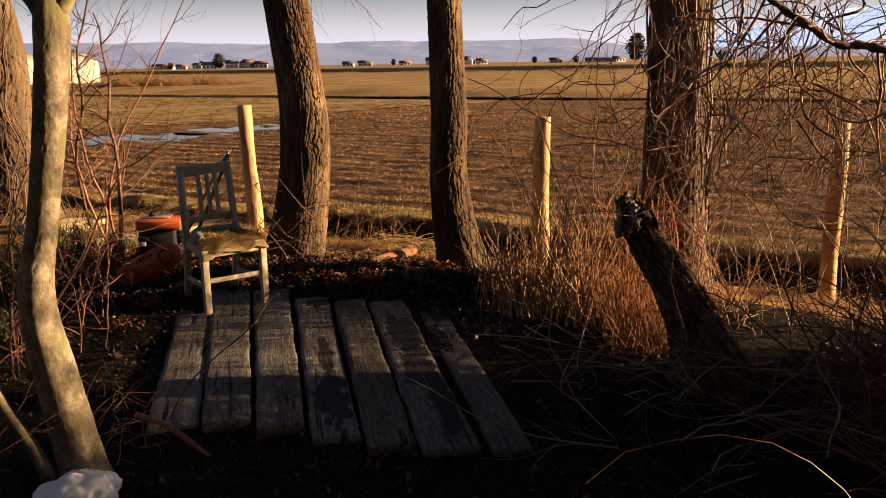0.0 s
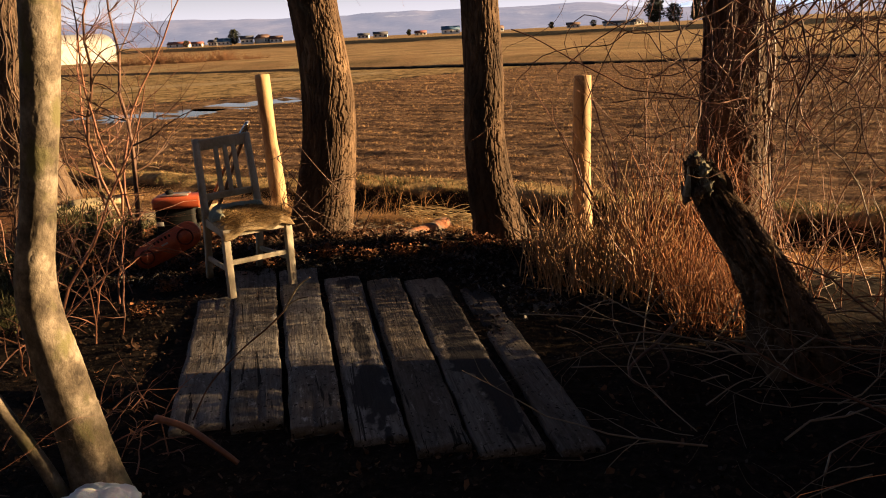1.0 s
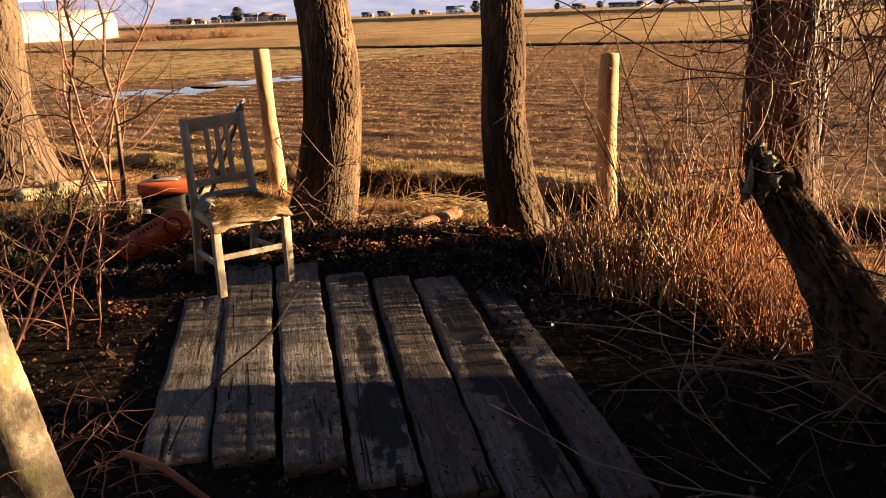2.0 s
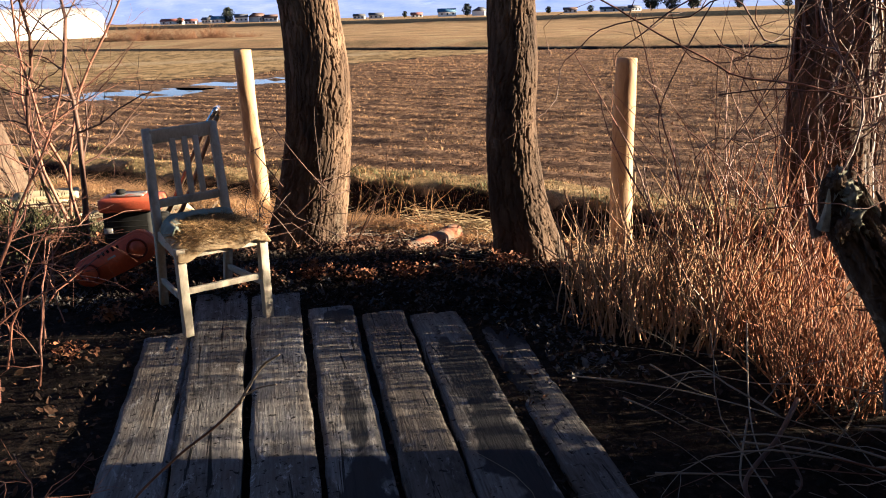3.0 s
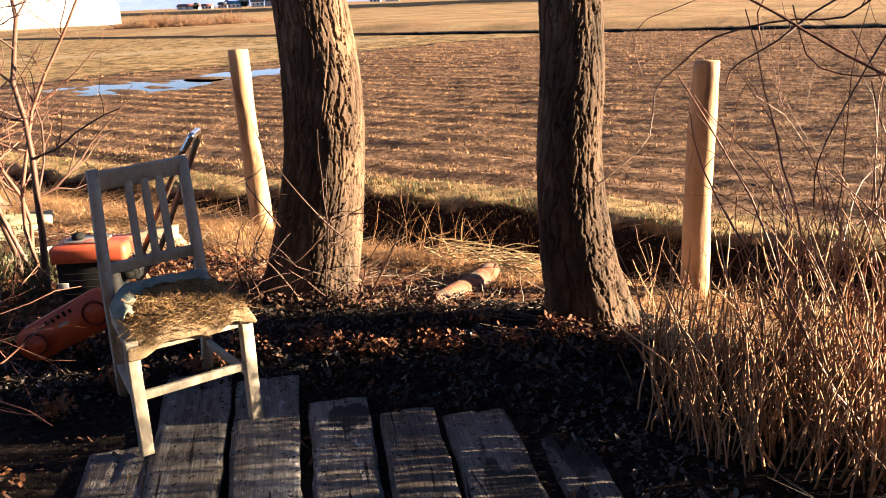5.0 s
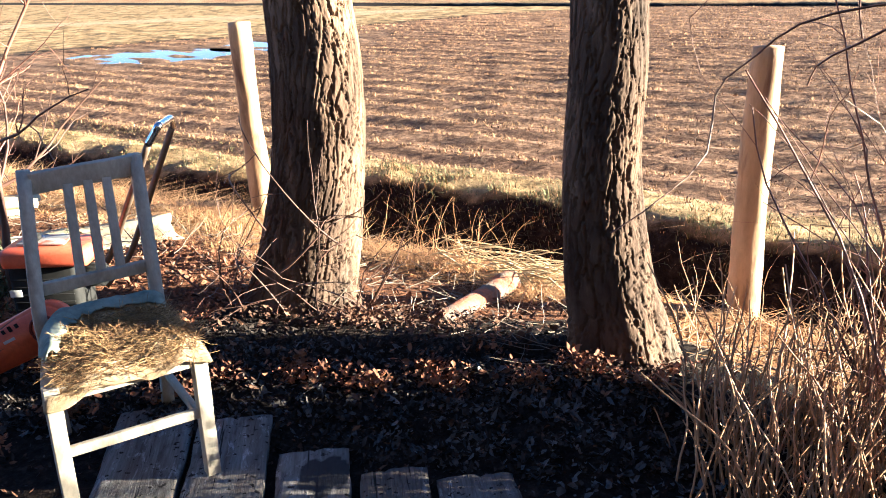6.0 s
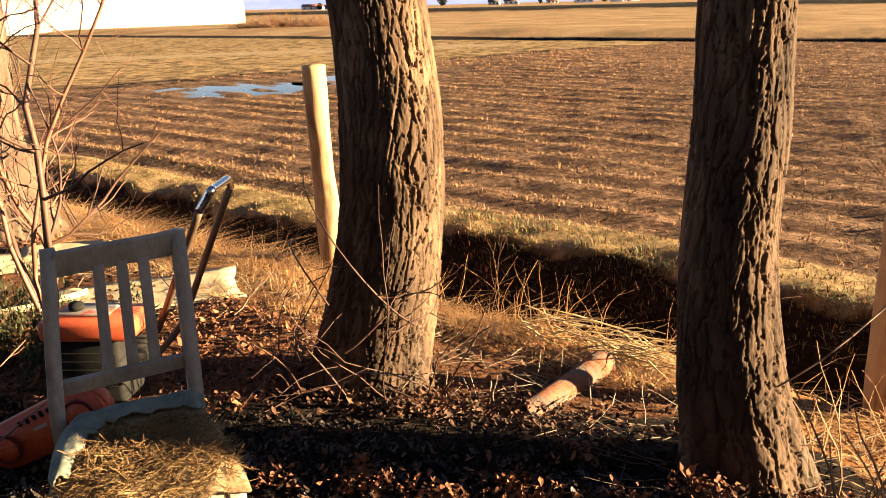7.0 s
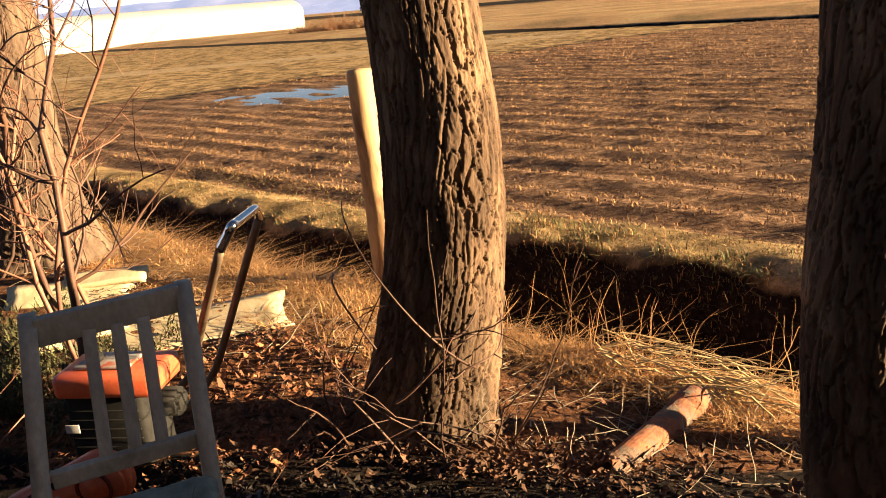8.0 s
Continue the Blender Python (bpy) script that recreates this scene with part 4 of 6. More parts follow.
def clay_pipe(a, b, r):
    """A broken drain pipe from a to b: ragged hollow near end, socket at the far one."""
    ob = thing("clay_pipe", Matrix.Identity(4), "broken orange clay drain pipe lying on the bank", "pipe")
    a, b = np.array(a), np.array(b)
    sides, n = 28, 26
    d = (b - a) / np.linalg.norm(b - a)
    e1 = np.cross(d, (0, 0, 1))
    e1 /= np.linalg.norm(e1)
    e2 = np.cross(e1, d)
    ang = np.arange(sides) * 2 * math.pi / sides
    length = np.linalg.norm(b - a)
    chip = 0.03 * fbm(ang * 1.5, ang * 0, 4, 4) + 0.05 * np.clip(np.sin(ang - 0.6), 0, 1)
    shell = []
    for wall, k in ((1.0, np.linspace(0, 1, n)), (0.78, np.linspace(1, 0, n))):
        for u in k:
            socket = 0.2 * step(0.86, 0.88, np.array(u)) * wall
            rr = r * (wall + socket) * (1 + 0.02 * fbm(ang * 2, np.full_like(ang, u * 9), 6, 3))
            along = u * length + chip * (1 - u) ** 8
            shell.append(a + d * along[:, None] + rr[:, None] * (np.cos(ang)[:, None] * e1 + np.sin(ang)[:, None] * e2))
    v = np.concatenate(shell)
    i = (np.arange(2 * n) * sides)[:, None]
    j = np.arange(sides)[None, :]
    k = (j + 1) % sides
    nxt = ((np.arange(2 * n) + 1) % (2 * n) * sides)[:, None]
    f = np.stack([i + j, i + k, nxt + k, nxt + j], axis=-1).reshape(-1, 4)
    raw("pipe_wall", v, f[:, ::-1], M_CLAY, ob, smooth=False)
    return ob


clay_pipe((-0.77, 7.12, -0.045), (-0.52, 7.86, -0.1), 0.056)

v, f = trunk_mesh([(1.5, 4.6, -0.2, 0.25), (1.44, 4.65, 0.12, 0.175), (1.33, 4.72, 0.38, 0.135), (1.2, 4.78, 0.58, 0.115), (1.1, 4.82, 0.74, 0.095), (1.05, 4.81, 0.86, 0.06)], 120, 160, 0.035, (0.06, 0.25), 6, 0.08, 0.06)
stump = thing("broken_stump", Matrix.Identity(4), "leaning dark rotten stump with a lichened broken top", "stump")
raw("stump_trunk", v, f, M_ROT, stump)
rng = np.random.default_rng(31)
for k in range(16):
    bm = bmesh.new()
    bmesh.ops.create_icosphere(bm, subdivisions=3, radius=1)
    for q in bm.verts:
        q.co = q.co * (1 + 0.7 * noise.noise(q.co * 3.1 + Vector((k * 2.1, 0, 0))) + 0.4 * noise.noise(q.co * 7 + Vector((0, k, 0))))
        q.co.x *= rng.uniform(0.014, 0.03)
        q.co.y *= rng.uniform(0.012, 0.026)
        q.co.z *= rng.uniform(0.015, 0.045)
    ob = part("lichen_lump", bm, M_LICHEN if k % 2 else M_ROT, stump)
    ob.location = (1.07 - 0.003 * k + rng.normal(0, 0.035), 4.74 + 0.003 * k + rng.normal(0, 0.02), 0.7 + 0.012 * k)

for k in range(12):
    a = Vector((1.08 + rng.normal(0, 0.05), 4.83 + rng.normal(0, 0.04), 0.66 + rng.uniform(0, 0.1)))
    b = a + Vector((rng.normal(-0.03, 0.03), rng.normal(-0.01, 0.03), rng.uniform(0.08, 0.2)))
    v, f = rings(smooth_path([a, (a + b) / 2 + Vector((rng.normal(0, 0.01), 0, 0)), b], 6), np.linspace(0.022, 0.003, 6), 5)
    raw("wood_splinter", v, f, M_ROT if k % 3 else M_LICHEN, stump, smooth=False)

bm = bmesh.new()
bmesh.ops.create_icosphere(bm, subdivisions=5, radius=1)
for q in bm.verts:
    k = 1 + 0.28 * noise.noise(q.co * 1.7) + 0.1 * noise.noise(q.co * 6)
    q.co = Vector((q.co.x * 0.155 * k, q.co.y * 0.15 * k, max(q.co.z, -0.3) * 0.1 * k))
snow = part("snow", bm, M_SNOW)
snow.location = (-1.15, 3.26, -0.03)
tagged(snow, "small heap of old melting snow", "snow")

# ---- pale trunk beside the camera ----
near = thing("young_tree", Matrix.Identity(4), "crooked young tree with smooth pale grey bark", "tree", "bare trees by the ditch")
v, f = trunk_mesh([(-1.215, 3.46, -0.12, 0.11), (-1.24, 3.45, 0.05, 0.086), (-1.312, 3.45, 0.44, 0.079), (-1.346, 3.45, 0.71, 0.069), (-1.286, 3.45, 0.99, 0.059), (-1.22, 3.45, 1.31, 0.061), (-1.17, 3.45, 1.61, 0.064), (-1.155, 3.45, 1.76, 0.062), (-1.15, 3.46, 1.86, 0.03)], 64, 150, 0.003, (0.05, 0.05), 7, 0.05, 0.03)
raw("trunk", v, f, M_SMOOTH_BARK, near)
rng = np.random.default_rng(41)
for pts, r in (([(-1.165, 3.45, 1.72), (-1.23, 3.45, 1.83), (-1.4, 3.43, 1.98), (-1.7, 3.4, 2.5)], 0.038), ([(-1.15, 3.45, 1.72), (-1.08, 3.46, 1.84), (-0.98, 3.5, 1.97), (-0.85, 3.6, 2.6)], 0.035), ([(-1.3, 3.38, -0.1), (-1.38, 3.36, 0.12), (-1.5, 3.34, 0.38), (-1.62, 3.3, 0.75), (-1.75, 3.25, 1.4)], 0.03)):
    tube_part("limb", pts, np.linspace(r, r * 0.55, 24), M_SMOOTH_BARK, near, 12, 24)

# ---- saplings ----
def sapling(x, y, stems, height, seed, label):
    ob = thing("sapling", Matrix.Translation((x, y, ground_z(x, y))), label, "sapling", "bare saplings")
    rng = np.random.default_rng(seed)
    for dx, dy, lx, ly, r in stems:
        pts, rad = crooked((dx, dy, -0.05), (lx, ly, 1), height * rng.uniform(0.85, 1.15), r, r * 0.3, rng, 12, 0.24)
        paths = [(pts, rad)]
        for i in range(3, 12):
            for _ in range(rng.integers(1, 3)):
                t = rng.uniform(0, 2 * math.pi)
                paths += branching(pts[i], (math.cos(t) * 1.2, math.sin(t) * 1.2, rng.uniform(0.3, 1.0)), rng.uniform(0.3, 0.75), rad[i] * 0.5, rng, 2, 4, 0.36, -0.45, 7, 0.7)
        v, f = tubes(paths, 5)
        raw("stem", v, f, M_TWIG if rng.random() < 0.65 else M_VINE, ob)
    return ob


sapling(-3.36, 7.62, [(0, 0, -0.08, 0, 0.019), (0.05, 0.05, 0.12, 0.0, 0.014)], 2.3, 51, "leafless multi-stemmed reddish sapling")
sapling(-2.94, 7.22, [(0, 0, 0.0, 0.0, 0.022), (-0.06, 0.05, -0.14, 0.1, 0.013)], 2.4, 52, "leafless reddish sapling behind the tiller")
sapling(-3.12, 7.42, [(0, 0, 0.05, 0, 0.014)], 2.1, 55, "slim leafless reddish sapling")
sapling(-2.45, 4.9, [(0, 0, -0.1, 0.0, 0.014), (0.1, 0, 0.25, 0.1, 0.011)], 1.5, 54, "thin leafless sapling in the brush")


M_RUNNER = surface("peeling_vine", [(0.3, (0.06, 0.032, 0.022)), (0.7, (0.22, 0.13, 0.08))], 0.7, 5, (1, 1, 0.3), 40, 0.002, 0.3, island=0.6)


# ---- brush, vines, canes ----
def stuff(name, paths, material, label, category, sides=4):
    v, f = tubes(paths, sides)
    return tagged(raw(name, v, f, material), label, category, kind="stuff")


def inside(rng, n, poly):
    """n random points inside a polygon."""
    p = np.array(poly)
    lo, hi = p.min(0), p.max(0)
    out = []
    while len(out) < n:
        q = rng.uniform(lo, hi)
        hit, j = False, len(p) - 1
        for i in range(len(p)):
            if (p[i, 1] > q[1]) != (p[j, 1] > q[1]) and q[0] < (p[j, 0] - p[i, 0]) * (q[1] - p[i, 1]) / (p[j, 1] - p[i, 1]) + p[i, 0]:
                hit = not hit
            j = i
        if hit:
            out.append(q)
    return out


CANES = [(0.22, 6.25), (0.28, 5.85), (0.45, 5.62), (0.75, 5.55), (1.08, 5.3), (1.4, 5.12), (1.6, 5.4), (1.5, 6.1), (1.3, 6.4), (0.9, 6.5), (0.26, 6.45)]
rng = np.random.default_rng(61)
low, mid_, tall = [], [], []
for x, y in inside(rng, 330, [(0.75, 6.1), (0.9, 5.7), (1.08, 5.15), (1.4, 4.98), (1.45, 5.6), (1.3, 6.3), (0.9, 6.35)]):
    z = ground_z(x, y) - 0.02
    low.append(crooked((x, y, z), (rng.normal(0, 0.3), rng.normal(0, 0.3), 1), rng.uniform(0.18, 0.45), rng.uniform(0.002, 0.0038), 0.001, rng, 5, 0.28, 0.1))
for x, y in inside(rng, 560, CANES):
    if rng.random() < (0.6 if x > 1.2 else 0.3):
        continue
    x, y = x + rng.normal(0, 0.05), y + rng.normal(0, 0.06)
    z = ground_z(x, y) - 0.02
    mid_.append(crooked((x, y, z), (rng.normal(0, 0.13), rng.normal(0, 0.13), 1), rng.uniform(0.25, 0.8) * min(1.2, 0.62 + 0.6 * x), rng.uniform(0.0032, 0.0068), 0.0022, rng, 8, 0.22, 0.2))
for x, y in list(inside(rng, 40, [(1.05, 5.95), (1.25, 5.4), (2.4, 5.3), (2.6, 5.9), (1.3, 6.5), (0.85, 6.7)])) + list(inside(rng, 46, [(0.72, 6.2), (0.95, 5.6), (1.5, 5.4), (1.55, 6.2), (0.9, 6.75)])):
    z = ground_z(x, y) - 0.02
    tall += branching((x, y, z), (rng.normal(0, 0.2), rng.normal(0, 0.2), 1), rng.uniform(0.7, 1.6), rng.uniform(0.003, 0.0065), rng, 1, 4, 0.26, 0.3, 10, 0.5, 0.4)
for x, y in inside(rng, 190, [(0.98, 4.98), (1.42, 4.88), (1.45, 5.35), (1.05, 5.4)]):
    low.append(crooked((x, y, ground_z(x, y) - 0.02), (rng.normal(0, 0.35), rng.normal(0, 0.3), 1), rng.uniform(0.2, 0.55), rng.uniform(0.0025, 0.0045), 0.0012, rng, 5, 0.3, 0.2))
stuff("cane_undergrowth", low, M_REDREED, "dense low rust-red dry stems", "undergrowth", 3)
stuff("cane_stems", [c for c in mid_ if c[0][0][0] < 0.95], M_REED, "dry pale brown canes standing upright", "canes", 3)
stuff("red_canes", [c for c in mid_ if c[0][0][0] >= 0.95], M_REDREED, "dry rust-red canes standing upright", "canes", 3)
stuff("tall_shoots", tall, M_VINE, "tall leafless reddish shoots", "shoots")

# pale dry stalks at the near side of the canes
rng = np.random.default_rng(62)
pale = []
for x, y in inside(rng, 270, [(0.24, 6.35), (0.28, 5.85), (0.45, 5.6), (0.8, 5.55), (1.1, 5.7), (1.0, 6.45), (0.3, 6.5)]):
    z = ground_z(x, y) - 0.02
    pale.append(crooked((x, y, z), (rng.normal(0, 0.15), rng.normal(0, 0.15), 1), rng.uniform(0.12, 0.36), rng.uniform(0.003, 0.0055), 0.002, rng, 5, 0.18, 0.1))
for x, y in inside(rng, 34, [(0.25, 6.7), (1.2, 6.6), (1.3, 7.2), (0.3, 7.45)]):
    pale += branching((x, y, ground_z(x, y) - 0.02), (rng.normal(0, 0.2), rng.normal(0, 0.2), 1), rng.uniform(0.2, 0.55), 0.003, rng, 1, 2, 0.3, 0.1, 6, 0.5)
for x, y in inside(rng, 420, [(0.26, 6.35), (0.3, 6.05), (0.8, 5.7), (1.1, 5.7), (1.0, 6.5), (0.3, 6.55)]):
    pale.append(crooked((x, y, ground_z(x, y) - 0.01), (rng.normal(0, 0.5), rng.normal(0, 0.5), 1), rng.uniform(0.06, 0.24), 0.0025, 0.0012, rng, 4, 0.3, 0.1))
stuff("dry_stalks", pale, M_REED, "pale dry weed stalks", "stalks", 3)

# vines hanging about the third tree
M_DARKVINE = surface("dark_woody_vine", [(0.3, (0.08, 0.038, 0.026)), (0.7, (0.3, 0.15, 0.095))], 0.6, 4, (1, 1, 1), 40, 0.002, 0.3, island=0.6)
rng = np.random.default_rng(63)
dark_vines, red_vines, thick = [], [], []
for turn_ in range(300):
    x, y = rng.uniform(1.2, 3.6), rng.uniform(4.7, 6.0)
    top = rng.uniform(1.2, 2.9)
    pts = [np.array((x, y, top))]
    d = np.array((rng.normal(0, 0.5), rng.normal(0, 0.3), -1.0))
    for _ in range(12):
        d = d + rng.normal(0, 0.45, 3)
        d[2] -= 0.15
        d /= np.linalg.norm(d)
        pts.append(pts[-1] + d * rng.uniform(0.1, 0.22))
    pts = np.array(pts)
    pts = pts[:max(5, int(np.argmax(np.append(pts[:, 2], -1.0) < 0.8)))]
    r = rng.uniform(0.002, 0.0055) if rng.random() < 0.9 else rng.uniform(0.0055, 0.009)
    q = smooth_path(pts, 30)
    vines = dark_vines if turn_ % 2 else red_vines
    vines.append((q, np.linspace(r, r * 0.5, 30)))
    for k in rng.integers(4, 26, 2):
        vines += branching(q[k], rng.normal(0, 1, 3), rng.uniform(0.15, 0.45), r * 0.6, rng, 1, 3, 0.4, 0.1, 5)
for _ in range(34):
    t, z0 = rng.uniform(-2.6, 1.2), rng.uniform(-0.1, 0.9)
    k = np.linspace(0, 1, 24)
    ang = t + k * rng.normal(0, 2.0)
    zz = z0 + k * rng.uniform(1.2, 2.6)
    rr = np.interp(zz, [0, 0.6, 2, 3], [0.27, 0.22, 0.185, 0.17]) + 0.01 + 0.025 * np.abs(np.sin(k * rng.uniform(4, 12) + t))
    r = rng.uniform(0.005, 0.017)
    thick.append((np.stack([1.56 + rr * np.cos(ang), 6.62 + rr * np.sin(ang), zz], axis=-1), np.linspace(r, r * 0.6, 24)))
stuff("hanging_vines", dark_vines, M_DARKVINE, "tangle of dark leafless hanging vines", "vines")
stuff("red_vines", red_vines, M_VINE, "tangle of reddish leafless hanging vines", "vines")
stuff("climbing_vines", thick, M_TWIG, "woody vines climbing the tree trunk", "vines", 6)

# heavy bough across the upper yard with its twigs
rng = np.random.default_rng(64)
bough = thing("fallen_bough", Matrix.Identity(4), "dark crooked bough leaning through the vines", "branch")
spine = smooth_path([(1.3, 4.15, 2.15), (1.45, 4.2, 1.88), (1.58, 4.22, 1.76), (1.66, 4.18, 1.7), (1.8, 4.2, 1.615), (1.9, 4.22, 1.61), (2.0, 4.2, 1.585), (2.25, 4.25, 1.53), (2.8, 4.3, 1.2), (3.3, 4.4, 0.5), (3.5, 4.5, -0.05)], 50)
raw("bough_wood", *rings(spine, np.linspace(0.012, 0.022, 50) * (1 + 0.18 * np.sin(np.arange(50) * 1.9)), 8), M_ROT, bough)
for k in range(4, 46, 3):
    v, f = tubes(branching(spine[k], rng.normal(0, 1, 3) + np.array((0, 0.3, -0.3)), rng.uniform(0.3, 0.8), 0.007, rng, 2, 3, 0.35, 0.3, 7), 4)
    raw("side_twig", v, f, M_VINE, bough)

# brush to the right: heap of cut twigs and bramble, with unseen stems added for shade
rng = np.random.default_rng(65)
heap, bramble = [], []
for _ in range(50):
    x, y = rng.uniform(0.75, 2.4), rng.uniform(3.0, 4.9)
    if x < 0.75 + (4.9 - y) * 0.1:
        continue
    t = rng.uniform(-0.5, 3.6)
    heap += branching((x, y, rng.uniform(-0.03, 0.22)), (math.cos(t), math.sin(t) * 0.6, rng.normal(0.05, 0.15)), rng.uniform(0.4, 1.1), rng.uniform(0.002, 0.0055), rng, 1, 4, 0.4, 0.2, 8, 0.6)
for _ in range(450):
    x, y = rng.uniform(1.9, 5.6), rng.uniform(2.0, 5.1)
    # extra bramble out of view, added to keep sun off the planks
    if rng.random() < 0.22:
        x, y = rng.uniform(3.4, 5.6), rng.uniform(4.0, 4.7)
    if y > 2.2 and x < 1.7 + max(0, 3.4 - y) * 0.2:
        continue
    bramble += branching((x, y, -0.05), (rng.normal(0, 0.6), rng.normal(0, 0.6), 1), rng.uniform(0.6, 1.5), rng.uniform(0.004, 0.011), rng, 1, 4, 0.35, 0.9, 9, 0.7)
under = []
for x, y in inside(rng, 600, [(1.95, 3.6), (2.6, 3.6), (2.7, 4.75), (2.1, 4.6)]):
    under.append(crooked((x, y, -0.05), (rng.normal(0, 0.45), rng.normal(0, 0.45), 1), rng.uniform(0.4, 0.95), rng.uniform(0.003, 0.007), 0.0015, rng, 7, 0.4, 0.7))
# unseen dense stems added to shade the foreground
for x, y in inside(rng, 1900, [(2.7, 1.2), (4.6, 1.2), (4.8, 5.15), (2.7, 4.8)]):
    under.append(crooked((x, y, -0.05), (rng.normal(0, 0.3), rng.normal(0, 0.3), 1), rng.uniform(0.7, 1.5), rng.uniform(0.005, 0.011), 0.003, rng, 6, 0.3, 0.3))
# taller unseen stems farther out, added to shade the near planks
for x, y in inside(rng, 650, [(5.4, 4.3), (7.0, 4.5), (7.0, 5.6), (5.4, 5.3)]):
    under.append(crooked((x, y, -0.05), (rng.normal(0, 0.2), rng.normal(0, 0.2), 1), rng.uniform(1.0, 2.1), rng.uniform(0.009, 0.018), 0.005, rng, 6, 0.2, 0.2))
stuff("bramble_undergrowth", under, M_VINE, "dense reddish bramble stems, those out of view added for shade", "bramble", 3)
stuff("brush_heap", heap, M_PALE_TWIG, "heap of cut grey-brown twigs on soil", "twigs")
stuff("bramble_thicket", bramble, M_VINE, "dense leafless arching bramble, its unseen far part added for shade", "bramble", 3)
long_twigs = [(smooth_path(p, 16), np.linspace(0.0036, 0.0015, 16)) for p in (
    [(0.21, 5.14, 0.03), (0.53, 4.95, 0.08), (0.79, 4.81, 0.08), (1.13, 4.67, 0.03)],
    [(0.76, 4.64, 0.03), (0.95, 4.5, 0.08), (1.1, 4.43, 0.06), (1.21, 4.37, 0.02)],
    [(0.41, 4.97, 0.02), (0.5, 4.81, 0.05), (0.61, 4.73, 0.02)],
    [(0.52, 5.1, 0.1), (0.64, 4.92, 0.09), (0.73, 4.91, 0.06)],
    [(0.46, 4.44, 0.02), (0.64, 4.43, 0.03), (0.81, 4.44, 0.02)],
    [(0.92, 5.33, 0.2), (0.82, 4.82, 0.1), (0.79, 4.56, 0.06), (0.82, 4.45, 0.02)],
    [(0.78, 4.66, 0.1), (0.7, 4.37, 0.05), (0.74, 4.24, 0.02), (0.84, 4.24, 0.02)],
    [(0.97, 4.04, 0.03), (1.11, 4.14, 0.08), (1.21, 4.16, 0.1)],
    [(0.99, 4.27, 0.03), (1.09, 4.29, 0.05), (1.11, 4.3, 0.02)])]
forked = thing("forked_branch", Matrix.Identity(4), "brown forked dead branch lying in the brush", "branch")
tube_part("branch_wood", [(0.97, 4.78, 0.12), (0.84, 4.53, 0.1), (0.71, 4.35, 0.06), (0.72, 4.25, 0.03), (0.81, 4.23, 0.02)], np.linspace(0.009, 0.005, 24), M_TWIG, forked, 8)
tube_part("side_branch", [(0.84, 4.53, 0.1), (0.87, 4.36, 0.06), (0.81, 4.28, 0.04)], np.linspace(0.006, 0.002, 24), M_TWIG, forked, 7)
stuff("pale_sticks", long_twigs, M_PALE_TWIG, "long pale bare sticks lying on the brush", "sticks", 6)

# brush on the left
rng = np.random.default_rng(66)
left = []
for x, y in inside(rng, 9, [(-2.35, 4.4), (-1.95, 4.4), (-2.0, 5.3), (-2.5, 5.4)]):
    left += branching((x, y, -0.05), (rng.normal(0.1, 0.35), rng.normal(0, 0.3), 1), rng.uniform(0.35, 0.95), rng.uniform(0.004, 0.007), rng, 2, 3, 0.35, 0.5, 8, 0.7)
for x, y in inside(rng, 24, [(-2.9, 3.0), (-1.45, 3.0), (-1.75, 4.6), (-2.3, 6.0), (-3.4, 7.0), (-3.6, 4.0)]):
    left += branching((x, y, -0.05), (rng.normal(0, 0.5), rng.normal(0, 0.4), 1), rng.uniform(0.35, 1.0), rng.uniform(0.003, 0.008), rng, 2, 3, 0.4, 0.4, 7, 0.7)
for x, y in inside(rng, 24, [(-1.5, 3.55), (-1.05, 3.55), (-1.05, 3.75), (-1.35, 4.2), (-1.7, 4.2)]):
    left += branching((x, y, -0.04), (rng.normal(0.2, 0.6), rng.normal(0, 0.5), 0.8), rng.uniform(0.15, 0.4), 0.0035, rng, 1, 3, 0.4, 0.5, 6, 0.7)
stuff("left_bramble", left, M_VINE, "thin reddish leafless bramble shoots", "bramble")
log = thing("dead_branch", Matrix.Identity(4), "dead branch lying beside the young tree", "branch")
tube_part("branch_wood", [(-1.12, 3.7, 0.12), (-0.98, 3.66, 0.1), (-0.84, 3.62, 0.03), (-0.78, 3.62, -0.02)], np.linspace(0.014, 0.01, 24), M_VINE, log, 8)
twig = thing("bare_twig", Matrix.Identity(4), "thin bare twig with a pale peeled tip", "twig")
tube_part("twig_stem", [(-1.1, 3.95, -0.02), (-1.0, 3.95, 0.15), (-0.86, 3.96, 0.29), (-0.74, 3.97, 0.385), (-0.67, 3.98, 0.45)], np.linspace(0.004, 0.004, 24), M_TWIG, twig, 6)
tube_part("twig_tip", [(-0.67, 3.98, 0.45), (-0.64, 3.985, 0.5), (-0.6, 3.988, 0.555), (-0.555, 3.99, 0.585)], np.linspace(0.0055, 0.003, 24), M_PALE_TWIG, twig, 6, label="pale peeled twig tip")
tube_part("side_twig", [(-0.66, 3.98, 0.47), (-0.61, 3.97, 0.5), (-0.56, 3.96, 0.515)], np.linspace(0.003, 0.0015, 24), M_PALE_TWIG, twig, 5)

